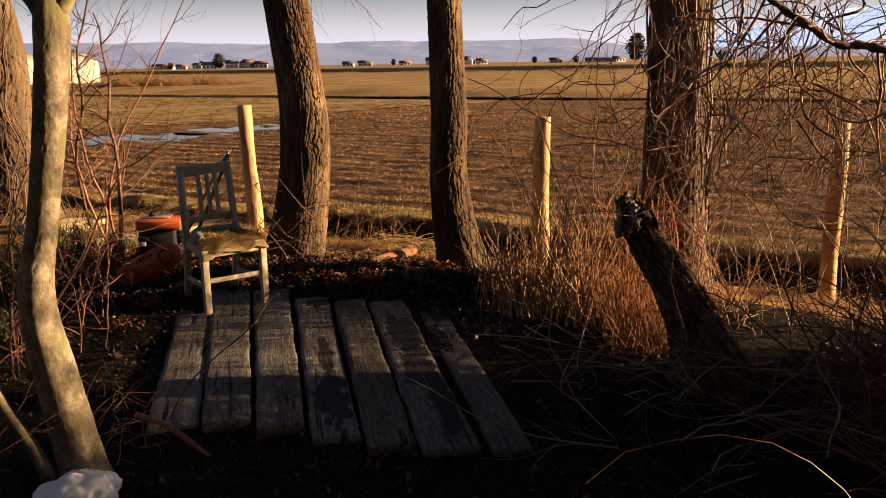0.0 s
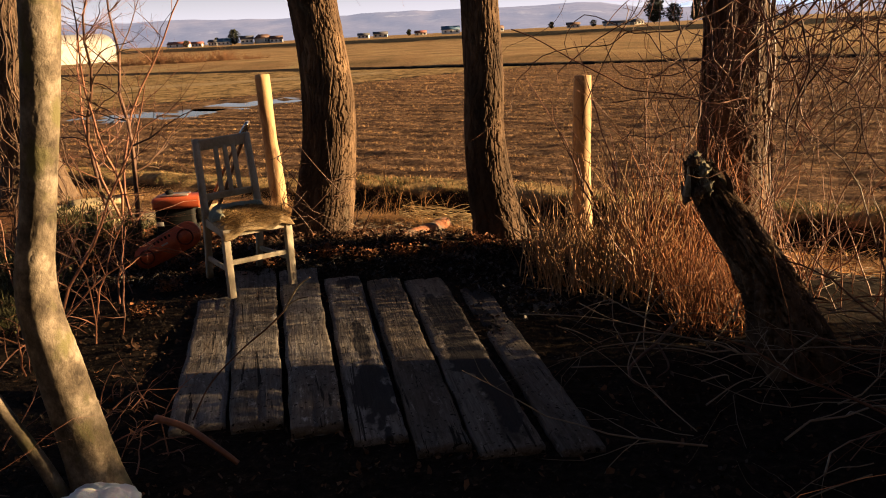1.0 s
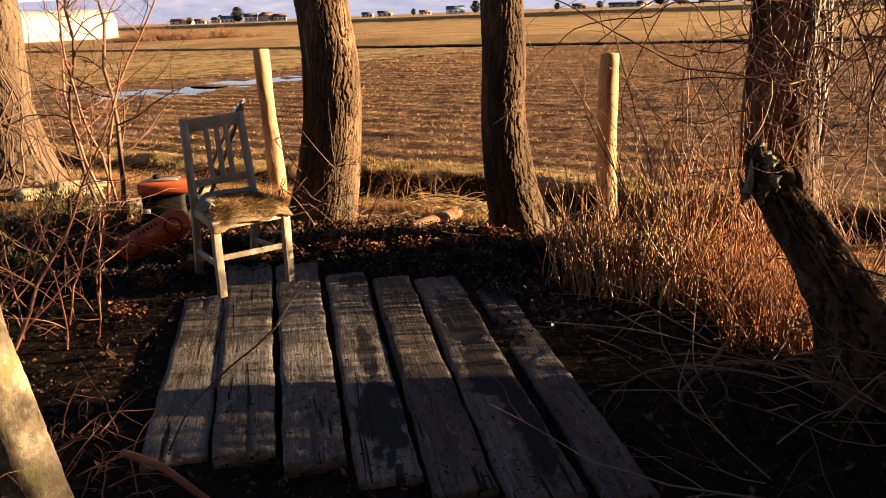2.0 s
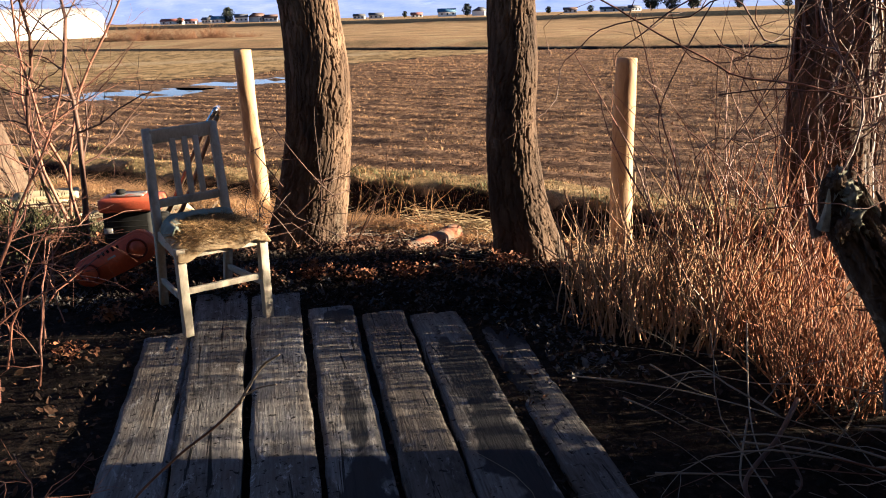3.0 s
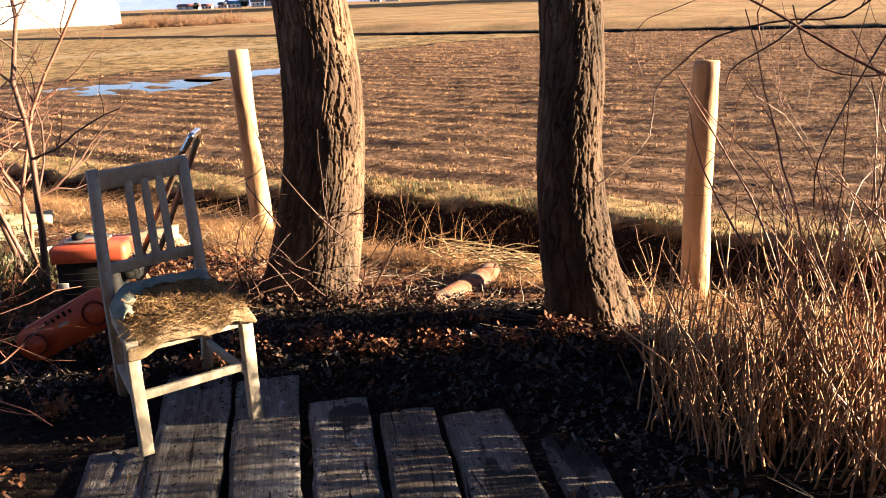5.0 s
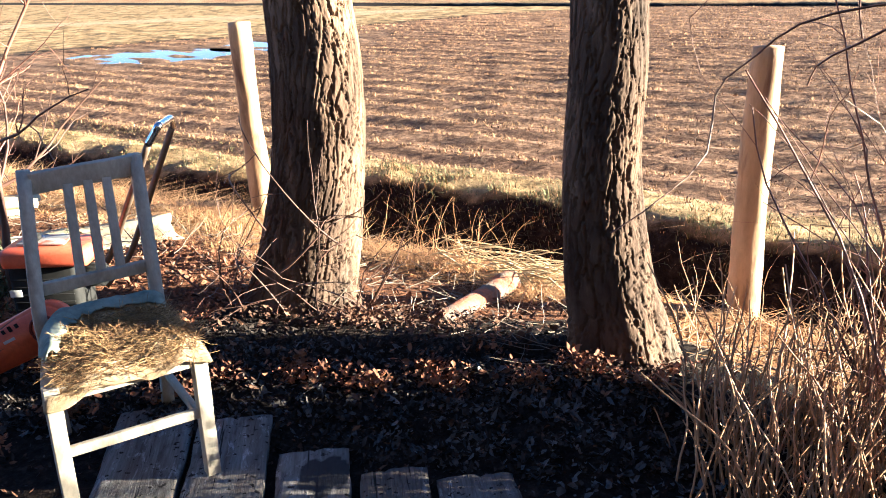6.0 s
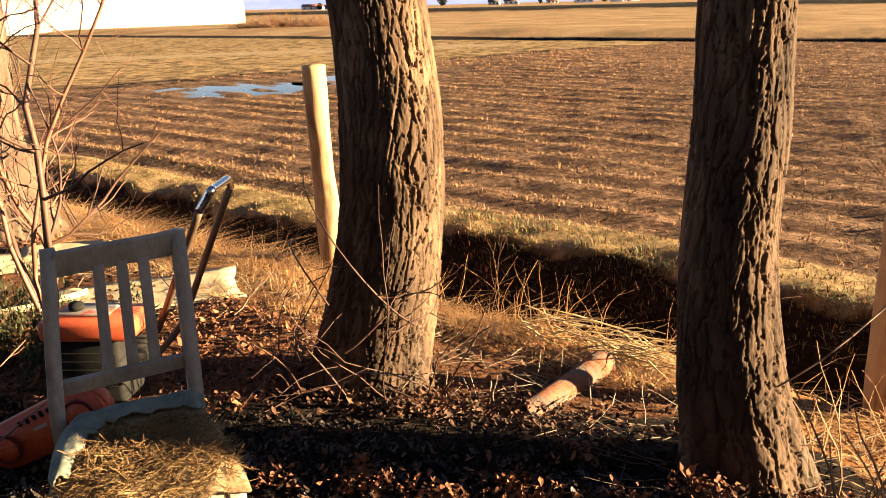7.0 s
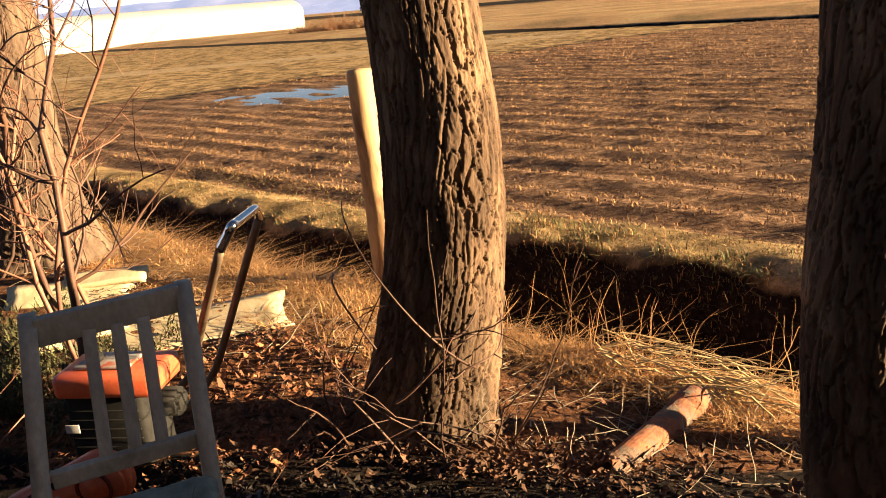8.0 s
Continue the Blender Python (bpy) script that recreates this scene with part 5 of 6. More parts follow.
# woody vines and suckers about the leaning tree
rng = np.random.default_rng(68)
climb = []
for _ in range(18):
    t0, k = rng.uniform(-3.0, 0.9), np.linspace(0, 1, 22)
    zz = -0.3 + k * rng.uniform(0.9, 3.0)
    ang = t0 + rng.normal(0, 0.8) * k + 0.25 * np.sin(k * 9 + t0) + 0.1 * np.sin(k * 23 + t0)
    rr = np.interp(zz, [-0.35, 0, 0.35, 0.75, 3.2], [0.58, 0.44, 0.34, 0.29, 0.25]) + 0.02 + rng.uniform(0, 0.07) * np.abs(np.sin(k * rng.uniform(2, 7)))
    cx = np.interp(zz, [0, 2.1, 3.2], [-5.14, -5.19, -5.4])
    r = rng.uniform(0.004, 0.014)
    climb.append((np.stack([cx + rr * np.cos(ang), 9.3 + rr * np.sin(ang), zz], axis=-1), np.linspace(r, r * 0.6, 22)))
for _ in range(4):
    x, y = rng.normal(-5.0, 0.45), rng.normal(8.75, 0.15)
    climb += branching((x, y, ground_z(x, y) - 0.03), (rng.normal(0, 0.3), rng.normal(0, 0.2), 1), rng.uniform(0.6, 1.6), rng.uniform(0.006, 0.014), rng, 1, 4, 0.3, 0.1, 8, 0.6)
stuff("tree_vines", climb, M_RUNNER, "woody vines and suckers about the leaning tree", "vines", 5)

# twigs about the foot of the first tree
rng = np.random.default_rng(67)
foot = []
for _ in range(14):
    t = rng.uniform(-2.9, 0.3)
    x, y = -1.47 + 0.34 * math.cos(t), 7.34 + 0.34 * math.sin(t)
    foot += branching((x, y, ground_z(x, y)), (rng.normal(0.1, 0.7), rng.normal(-0.2, 0.4), rng.uniform(0.3, 1.2)), rng.uniform(0.35, 0.95), rng.uniform(0.0025, 0.006), rng, 1, 3, 0.3, 0.3, 8, 0.6)
for k in range(7):
    t0, z0 = rng.uniform(-2.8, -0.4), rng.uniform(0.0, 0.45)
    w = np.linspace(0, 1, 14)
    ang, zz = t0 + w * rng.choice([-1, 1]) * rng.uniform(0.8, 1.8), z0 + w * rng.uniform(0.15, 0.55) + 0.06 * np.sin(w * 5 + k)
    rr = np.interp(zz, [0, 0.3, 0.8, 1.2], [0.32, 0.27, 0.24, 0.23]) + 0.01 + 0.12 * np.sin(w * 3.1) * rng.random()
    vine = np.stack([-1.43 + rr * np.cos(ang), 7.32 + rr * np.sin(ang), zz], axis=-1)
    foot.append((vine, np.linspace(0.005, 0.002, 14)))
    for q in rng.integers(2, 13, 3):
        foot.append(crooked(vine[q], (rng.normal(0, 1), -abs(rng.normal(0, 0.6)), rng.normal(0.2, 0.5)), rng.uniform(0.08, 0.25), 0.0028, 0.001, rng, 4, 0.4))
stuff("foot_twigs", foot, M_TWIG, "thin brambles growing about the tree foot", "bramble")


# ---- grass, straw, leaves ----
def blades(rng, places, height, width, lean=0.5, bend=0.5, rise=1.0):
    """Grass blades as folded strips: two quads and a tip."""
    vs, fs = [], []
    n = len(places)
    p = np.asarray(places, dtype=float)
    h = rng.uniform(height[0], height[1], n)
    t = rng.uniform(0, 2 * math.pi, n)
    side = np.stack([np.cos(t), np.sin(t), np.zeros(n)], axis=-1)
    fall = np.stack([-np.sin(t), np.cos(t), np.zeros(n)], axis=-1) * (rng.normal(0, lean, n))[:, None] + rng.normal(0, 0.15, (n, 3)) * np.array((1, 1, 0))
    up = np.array((0, 0, rise))
    w = rng.uniform(width * 0.6, width * 1.3, n)[:, None]
    b0 = p
    b1 = p + (up * 0.5 + fall * 0.3) * h[:, None]
    b2 = p + (up * (0.95 - 0.3 * bend) + fall * (0.5 + bend)) * h[:, None]
    v = np.stack([b0 - side * w, b0 + side * w, b1 - side * w * 0.8, b1 + side * w * 0.8, b2], axis=1).reshape(-1, 3)
    i = (np.arange(n) * 5)[:, None]
    quads = (i + np.array((0, 1, 3, 2))).tolist()
    tris = (i + np.array((2, 3, 4))).tolist()
    return v, quads + tris


def grass(name, rng, places, height, width, material, label, lean=0.5, bend=0.5, rise=1.0):
    v, f = blades(rng, places, height, width, lean, bend, rise)
    me = bpy.data.meshes.new(name)
    me.from_pydata(v.tolist(), [], f)
    ob = link_mesh(name, me, material, smooth=False)
    return tagged(ob, label, "grass", kind="stuff")


def on_ground(xy, sink=0.01):
    xy = np.asarray(xy)
    return np.column_stack([xy, ground_parts(xy[:, 0], xy[:, 1])[0] - sink])


def strip(rng, n, s_range, w_range):
    s, w = rng.uniform(*s_range, n), rng.uniform(*w_range, n)
    return np.column_stack([0.906 * s + 0.423 * w, -0.423 * s + 0.906 * w])


rng = np.random.default_rng(71)
pl = strip(rng, 34000, (-11, 4.0), (6.3, 7.35))
pl = pl[(0.423 * pl[:, 0] + 0.906 * pl[:, 1] > 6.8) | (pl[:, 0] < -2.6) | (pl[:, 0] > 0.45)]
keep = fbm(pl[:, 0] * 1.8, pl[:, 1] * 1.8, 4, 3) + rng.normal(0, 0.35, len(pl)) > -0.05 - 0.7 * (pl[:, 0] < -2)
grass("bank_grass", rng, on_ground(pl[keep]), (0.06, 0.18), 0.003, M_STRAW, "golden dry grass on the ditch bank", 1.3, 1.0, 0.5)
pl = strip(rng, 30000, (-12, 6.0), (7.95, 9.3))
pl = pl[(0.423 * pl[:, 0] + 0.906 * pl[:, 1]) - 0.52 * (0.906 * pl[:, 0] - 0.423 * pl[:, 1] > -6.7) > 8.0]
grass("ditch_grass_green", rng, on_ground(pl[::2]), (0.015, 0.05), 0.0025, M_GREEN, "short winter-green grass along the ditch", 0.8, 0.6)
grass("ditch_grass_dry", rng, on_ground(pl[1::2]), (0.015, 0.05), 0.002, M_STRAW, "dry grass along the ditch", 0.8, 0.6)

pl = strip(rng, 20000, (-6.4, 4.0), (8.25, 9.05))
pl = pl[fbm(pl[:, 0] * 3.1, pl[:, 1] * 3.1, 14, 3) + rng.normal(0, 0.2, len(pl)) > 0.15]
grass("bank_face_grass", rng, on_ground(pl[::2]), (0.03, 0.11), 0.0035, M_GREEN, "clumps of green grass on the ditch face", 0.9, 0.8)
grass("bank_face_straw", rng, on_ground(pl[1::3]), (0.03, 0.12), 0.0025, M_STRAW, "dry grass on the ditch face", 0.9, 0.8)

# long drooping tussocks along the brink of the ditch
for i in range(26):
    u = (i + rng.uniform(-0.3, 0.3)) / 25
    cx, cy = -4.55 + 2.2 * u + rng.normal(0, 0.05), 9.72 - 0.98 * u + rng.normal(0, 0.1)
    tuss = np.column_stack([rng.normal(cx, 0.07, 230), rng.normal(cy, 0.06, 230)])
    ob = grass("grass_tussock", rng, on_ground(tuss), (0.1, 0.3), 0.0024, M_STRAW, "drooping tussock of golden dry grass", 0.9, 1.1, 0.75)
    tagged(ob, "drooping tussock of golden dry grass", "grass", "tussocks by the ditch")
fuzz = strip(rng, 40000, (-9.5, -3.0), (6.35, 7.3))
fuzz = fuzz[(fuzz[:, 0] < -1.75) & (fbm(fuzz[:, 0] * 2.6, fuzz[:, 1] * 2.6, 15, 3) + rng.normal(0, 0.3, len(fuzz)) > 0.1)]
grass("bank_fuzz", rng, on_ground(fuzz), (0.03, 0.1), 0.0022, M_STRAW, "short matted golden grass on the bank", 0.9, 0.9, 0.7)

# straw swath between the two trees
rng = np.random.default_rng(72)
straw = []
for _ in range(110):
    u = rng.beta(3.6, 1.0)
    c = np.array((-1.4, 8.6)) * (1 - u) + np.array((-0.36, 7.96)) * u + rng.normal(0, 0.08, 2)
    d = np.array((0.88, -0.35)) + rng.normal(0, 0.28, 2)
    straw.append(crooked((c[0], c[1], ground_z(c[0], c[1]) + rng.uniform(0.03, 0.14)), (d[0], d[1], rng.normal(0.05, 0.2)), rng.uniform(0.15, 0.45), rng.uniform(0.003, 0.0055), 0.002, rng, 5, 0.16, 0.25))
stuff("straw_swath", straw, M_HAY, "swath of pale straw fallen down the bank", "straw", 3)
weeds = []
for _ in range(34):
    u = rng.uniform(0, 1)
    x, y = -1.5 + 1.5 * u + rng.normal(0, 0.12), 8.72 - 0.9 * u + rng.normal(0, 0.08)
    weeds += branching((x, y, ground_z(x, y)), (rng.normal(0, 0.35), rng.normal(0, 0.2), 1), rng.uniform(0.2, 0.5), 0.0022, rng, 1, 3, 0.35, 0.1, 6, 0.6)
stuff("ditch_weeds", weeds, M_STRAW, "dry forked weed stems at the ditch", "weeds", 3)
rng = np.random.default_rng(76)
tuft = rng.uniform(0, 1, 6500)
tuft = np.column_stack([-1.55 + 1.2 * tuft + rng.normal(0, 0.05, 6500), 8.5 - 0.68 * tuft + rng.normal(0, 0.07, 6500) + 0.05 * np.sin(tuft * 17)])
tuft = tuft[fbm(tuft[:, 0] * 5, tuft[:, 1] * 5, 3, 3) + rng.normal(0, 0.4, len(tuft)) > -0.3]
grass("bank_tuft", rng, on_ground(tuft), (0.05, 0.15), 0.002, M_STRAW, "long golden grass hanging on the bank", 0.8, 1.0, 0.85)
litter = []
for x, y in strip(rng, 1200, (-9, 2.5), (5.9, 7.0)):
    t = rng.uniform(0, 6.28)
    litter.append(crooked((x, y, ground_z(x, y) + rng.uniform(0.004, 0.03)), (math.cos(t), math.sin(t), rng.normal(0, 0.12)), rng.uniform(0.08, 0.4), rng.uniform(0.0015, 0.004), 0.001, rng, 4, 0.25))
stuff("twig_litter", litter, M_PALE_TWIG, "fallen twigs and stalks on the bank", "twigs", 3)


def leaves(name, rng, xy, size, material, label, lift=0.012):
    """Crumpled dead leaves, each an uneven six-point blade with a cupped middle."""
    n = len(xy)
    p = on_ground(xy, 0)
    p[:, 2] += rng.uniform(0.002, lift, n)
    k = (size[0] + (size[1] - size[0]) * rng.random(n) ** 1.8)[:, None]
    t = rng.uniform(0, 2 * math.pi, n)
    slim = rng.uniform(0.45, 0.85, n)[:, None]
    a = np.stack([np.cos(t), np.sin(t), rng.normal(0, 0.5, n)], axis=-1) * k
    b = np.stack([-np.sin(t), np.cos(t), rng.normal(0, 0.5, n)], axis=-1) * k * slim
    outline = []
    for q, far in enumerate((1.15, 0.8, 0.85, 1.0, 0.85, 0.8)):
        g = far * rng.uniform(0.65, 1.15, n)[:, None]
        p1 = p + g * (a * math.cos(q * math.pi / 3) + b * math.sin(q * math.pi / 3))
        p1[:, 2] += (k[:, 0]) * rng.uniform(-0.15, 0.6, n)
        outline.append(p1)
    v = np.stack(outline + [p], axis=1).reshape(-1, 3)
    i = (np.arange(n) * 7)[:, None]
    f = np.concatenate([i + np.array((q, (q + 1) % 6, 6)) for q in range(6)]).tolist()
    me = bpy.data.meshes.new(name)
    me.from_pydata(v.tolist(), [], f)
    return tagged(link_mesh(name, me, material, smooth=False), label, "leaf litter", kind="stuff")


rng = np.random.default_rng(73)
yard = inside(rng, 3600, [(-3.2, 2.6), (1.6, 2.6), (1.2, 5.0), (0.3, 6.2), (0.3, 7.0), (-1.0, 7.1), (-2.4, 6.9), (-3.2, 6.2)])
leaves("leaf_litter", rng, np.array(yard), (0.006, 0.022), M_LEAF, "scattered brown dead leaves on dark soil")
row = np.column_stack([rng.uniform(-2.6, 0.5, 900), rng.normal(6.55, 0.17, 900)])
sunny = np.column_stack([rng.normal(-1.1, 0.5, 1500), rng.normal(7.1, 0.13, 1500)])
leaves("tree_foot_leaves", rng, sunny, (0.007, 0.024), M_LEAF, "brown leaves gathered at the tree foot", 0.05)
slope = strip(rng, 2600, (-8, 0.6), (5.9, 7.05))
slope = slope[slope[:, 1] > 7.25 + 0.2 * (slope[:, 0] + 0.45)]
leaves("bank_leaves", rng, slope, (0.006, 0.022), M_LEAF, "brown leaf litter on the sunny bank", 0.03)
row = row[:500]
clumps = []
for cx, cy, cn in ((-1.2, 6.5, 46), (-1.08, 6.48, 30), (-0.9, 6.46, 40), (-0.68, 6.56, 55), (-0.6, 6.5, 45), (-0.12, 6.62, 50), (-0.05, 6.55, 40), (-0.32, 6.5, 26), (-0.5, 6.8, 22), (0.12, 6.5, 30), (0.2, 6.66, 26), (-1.62, 6.3, 60), (-1.95, 6.15, 60), (-2.1, 5.9, 40), (-2.0, 5.35, 30), (-1.45, 6.42, 26)):
    clumps.append(np.column_stack([rng.normal(cx, 0.05, 4 * cn), rng.normal(cy, 0.035, 4 * cn)]))
leaves("leaf_clumps", rng, np.concatenate(clumps), (0.005, 0.021), M_CRISP, "crumpled orange-brown leaves lying in clumps", 0.075)
bits = inside(rng, 3200, [(-1.9, 6.0), (-1.5, 6.2), (-0.3, 6.02), (0.1, 5.6), (0.2, 5.2), (0.55, 5.3), (0.4, 5.7), (0.3, 6.2), (0.3, 6.7), (-1.0, 6.75), (-2.2, 6.7), (-3.0, 6.0)])
warm = inside(rng, 2200, [(-3.2, 6.3), (-2.0, 6.5), (-1.75, 7.0), (-1.6, 7.6), (-2.6, 8.2), (-3.4, 7.6)])
leaves("sunny_leaves", rng, np.array(warm), (0.008, 0.026), M_CRISP, "orange-brown leaf litter between tiller and tree", 0.03)
patch = np.array(inside(rng, 480, [(-2.9, 3.6), (-1.35, 3.6), (-1.85, 5.6), (-2.2, 6.0), (-3.0, 5.8)]))
patch = patch[fbm(patch[:, 0] * 3, patch[:, 1] * 3, 16, 3) > 0.25]
leaves("left_leaves", rng, patch, (0.007, 0.022), M_LEAF, "brown leaves beside the planks", 0.03)
leaves("grey_leaf_bits", rng, np.array(bits), (0.007, 0.022), M_GREYLEAF, "damp grey leaf bits scattered over dark mulch", 0.014)
leaves("leaf_drift", rng, row, (0.006, 0.02), M_LEAF, "drift of curled brown leaves beyond the planks", 0.04)
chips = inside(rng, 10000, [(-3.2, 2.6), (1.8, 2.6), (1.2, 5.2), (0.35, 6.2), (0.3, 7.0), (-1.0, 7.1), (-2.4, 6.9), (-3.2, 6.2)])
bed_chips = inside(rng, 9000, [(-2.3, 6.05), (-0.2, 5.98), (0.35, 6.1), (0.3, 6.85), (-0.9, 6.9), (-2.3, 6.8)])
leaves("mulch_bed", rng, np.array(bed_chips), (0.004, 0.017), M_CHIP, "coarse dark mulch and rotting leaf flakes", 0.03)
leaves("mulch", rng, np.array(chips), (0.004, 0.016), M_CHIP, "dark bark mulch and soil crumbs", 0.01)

# low green shrub behind the tiller
M_EVERGREEN = surface("dark_evergreen_needles", [(0.3, (0.035, 0.04, 0.014)), (0.7, (0.13, 0.125, 0.042))], 0.8, 2, (1, 1, 1), 30, 0.002, 0.0, island=0.6)
rng = np.random.default_rng(74)
sprigs = []
for x, y in list(inside(rng, 40, [(-3.9, 7.0), (-2.9, 6.7), (-2.7, 7.2), (-3.1, 7.8), (-4.0, 7.9)])) + list(inside(rng, 90, [(-3.4, 5.0), (-2.6, 5.0), (-2.9, 6.2), (-4.2, 6.6)])):
    sprigs += branching((x, y, ground_z(x, y)), (rng.normal(0, 0.8), rng.normal(0, 0.8), 1), rng.uniform(0.15, 0.34), 0.004, rng, 1, 5, 0.3, 0.2, 6, 0.8)
tips = np.concatenate([p for p, r in sprigs])
tips = np.repeat(tips, 5, axis=0) + rng.normal(0, 0.02, (len(tips) * 5, 3))
stuff("shrub_twigs", sprigs, M_TWIG, "woody stems of a low shrub", "shrub", 3)
grass("shrub_sprays", rng, tips, (0.02, 0.055), 0.004, M_EVERGREEN, "low dark evergreen shrub sprays", 1.2, 0.6)

# stubble of the field
M_TRASH = surface("brown_chopped_stalks", [(0.3, (0.09, 0.05, 0.025)), (0.7, (0.36, 0.22, 0.11))], 0.9, 1, (1, 1, 1), 30, 0.002, 0.0, island=0.8)
rng = np.random.default_rng(75)
pts = []
for w in np.arange(9.24, 37.3, 0.33):
    reach = 3.5 + w * 0.78
    s = np.arange(-reach - w * 0.35, reach * 0.72 - w * 0.1, 0.085 if w < 26 else 0.13)
    s = s + rng.normal(0, 0.04, len(s))
    ww = w + rng.normal(0, 0.03, len(s))
    pts.append(np.column_stack([0.906 * s + 0.423 * ww, -0.423 * s + 0.906 * ww]))
pts = np.concatenate(pts)
z, zones = ground_parts(pts[:, 0], pts[:, 1])
strength = zones["field"] * (0.55 + 0.35 * fbm(pts[:, 0] * 0.25 + 0.117 * pts[:, 1], (0.423 * pts[:, 0] + 0.906 * pts[:, 1]) * 2.6, 2, 2))
pts = pts[rng.random(len(pts)) < strength * 1.35]
deep = 0.423 * pts[:, 0] + 0.906 * pts[:, 1]
near_, far_ = pts[deep < 21], pts[deep >= 21]
near_ = np.repeat(near_, 8, axis=0) + rng.normal(0, 0.026, (len(near_) * 8, 2))
far_ = np.repeat(far_, 4, axis=0) + rng.normal(0, 0.04, (len(far_) * 4, 2))
grass("field_stubble", rng, on_ground(near_), (0.02, 0.075), 0.004, M_STUBBLE, "rows of cut dry stubble in the field", 1.0, 0.5)
loose = strip(rng, 26000, (-18, 9), (8.9, 19))
loose = loose[rng.random(len(loose)) < ground_parts(loose[:, 0], loose[:, 1])[1]["field"]]
grass("field_trash", rng, on_ground(loose, 0.0), (0.04, 0.13), 0.006, M_TRASH, "chopped brown stalks strewn over the field", 1.4, 0.9, 0.3)
grass("far_field_stubble", rng, on_ground(far_), (0.03, 0.075), 0.008, M_STUBBLE, "distant rows of cut dry stubble", 0.6, 0.3)

# one bright leaf, and thin twigs hanging from the first trees
leaf = thing("dead_leaf", Matrix.Translation((-0.89, 6.5, ground_z(-0.89, 6.5) + 0.015)) @ Euler((0.9, -0.45, 0.5)).to_matrix().to_4x4(), "curled bright orange-brown dead leaf", "leaf")
bm = bmesh.new()
bmesh.ops.create_grid(bm, x_segments=8, y_segments=6, size=1)
for q in bm.verts:
    q.co = Vector((q.co.x * 0.055, q.co.y * 0.024 * (1 - abs(q.co.x) ** 1.5) * (1 - 0.3 * q.co.x), 0.014 * q.co.y ** 2 + 0.016 * q.co.x ** 2))
part("leaf_blade", bm, surface("orange_leaf", [(0.3, (0.4, 0.2, 0.06)), (0.7, (0.55, 0.32, 0.1))], 0.8, 20), leaf)
rng = np.random.default_rng(81)
hang = []
for start in ((-1.15, 7.1, 2.35), (-1.1, 7.0, 2.5), (-0.95, 6.9, 2.6)):
    for _ in range(2):
        hang += branching(start, (rng.normal(0.3, 0.3), rng.normal(-0.1, 0.2), -0.5), rng.uniform(0.5, 0.8), 0.005, rng, 1, 4, 0.3, 0.9, 8, 0.5)
stuff("hanging_twigs", hang, M_VINE, "thin reddish twigs hanging beside the trunk", "twigs")

# ---- distance ----
M_FILM = surface("white_greenhouse_film", [(0.3, (0.5, 0.49, 0.46)), (0.7, (0.64, 0.63, 0.6))], 0.45, 0.4, (1, 1, 1), 6, 0.02, 0.2)


def greenhouse():
    """A long white film tunnel."""
    d = Vector((-0.68, -0.733, 0))
    back = Vector((-0.733, 0.68, 0))
    a = Vector((-45.5, 88.5, -0.3))
    ob = thing("greenhouse", Matrix.Identity(4), "long white film greenhouse beyond the field", "greenhouse")
    length, width, wall_h, ridge = 50.0, 10.0, 2.1, 3.5
    profile = [(0, 0), (0.02, wall_h)] + [(width * (1 - math.cos(t)) / 2, wall_h + (ridge - wall_h) * math.sin(t)) for t in np.linspace(0.12, math.pi - 0.12, 14)] + [(width - 0.02, wall_h), (width, 0)]
    n = 24
    for name, lo, hi in (("side_wall", 0, 1), ("roof", 1, len(profile) - 2), ("side_wall", len(profile) - 2, len(profile) - 1)):
        bm = bmesh.new()
        prev = None
        for i in range(n + 1):
            ring = [bm.verts.new(a + d * (length * i / n) + back * u + Vector((0, 0, z - 0.03 * math.sin(i * math.pi)))) for u, z in profile[lo:hi + 1]]
            if prev:
                for q in range(len(ring) - 1):
                    bm.faces.new((prev[q], prev[q + 1], ring[q + 1], ring[q]))
            prev = ring
        part(name, bm, M_FILM, ob)
    bm = bmesh.new()
    bm.faces.new([bm.verts.new(a + back * u + Vector((0, 0, z))) for u, z in profile])
    part("end_wall", bm, M_FILM, ob)
    return ob


greenhouse()

ROOFS = {"blue": (0.07, 0.16, 0.3), "red": (0.26, 0.1, 0.08), "grey": (0.1, 0.1, 0.12), "brown": (0.15, 0.09, 0.07)}
M_ROOF = {k: surface(k + "_roof", [(0.3, tuple(c * 0.8 for c in v)), (0.7, v)], 0.6, 1, (1, 1, 1), 8, 0.02, 0.2) for k, v in ROOFS.items()}
M_HOUSE = surface("pale_house_wall", [(0.3, (0.8, 0.78, 0.74)), (0.7, (0.9, 0.88, 0.85))], 0.8, 0.6, (1, 1, 1), 6, 0.02, 0.2, rand=0.35)
M_PANE = surface("dark_window_glass", [(0.3, (0.03, 0.035, 0.045)), (0.7, (0.06, 0.07, 0.08))], 0.2, 1, (1, 1, 1), 6, 0.01, 0.0)


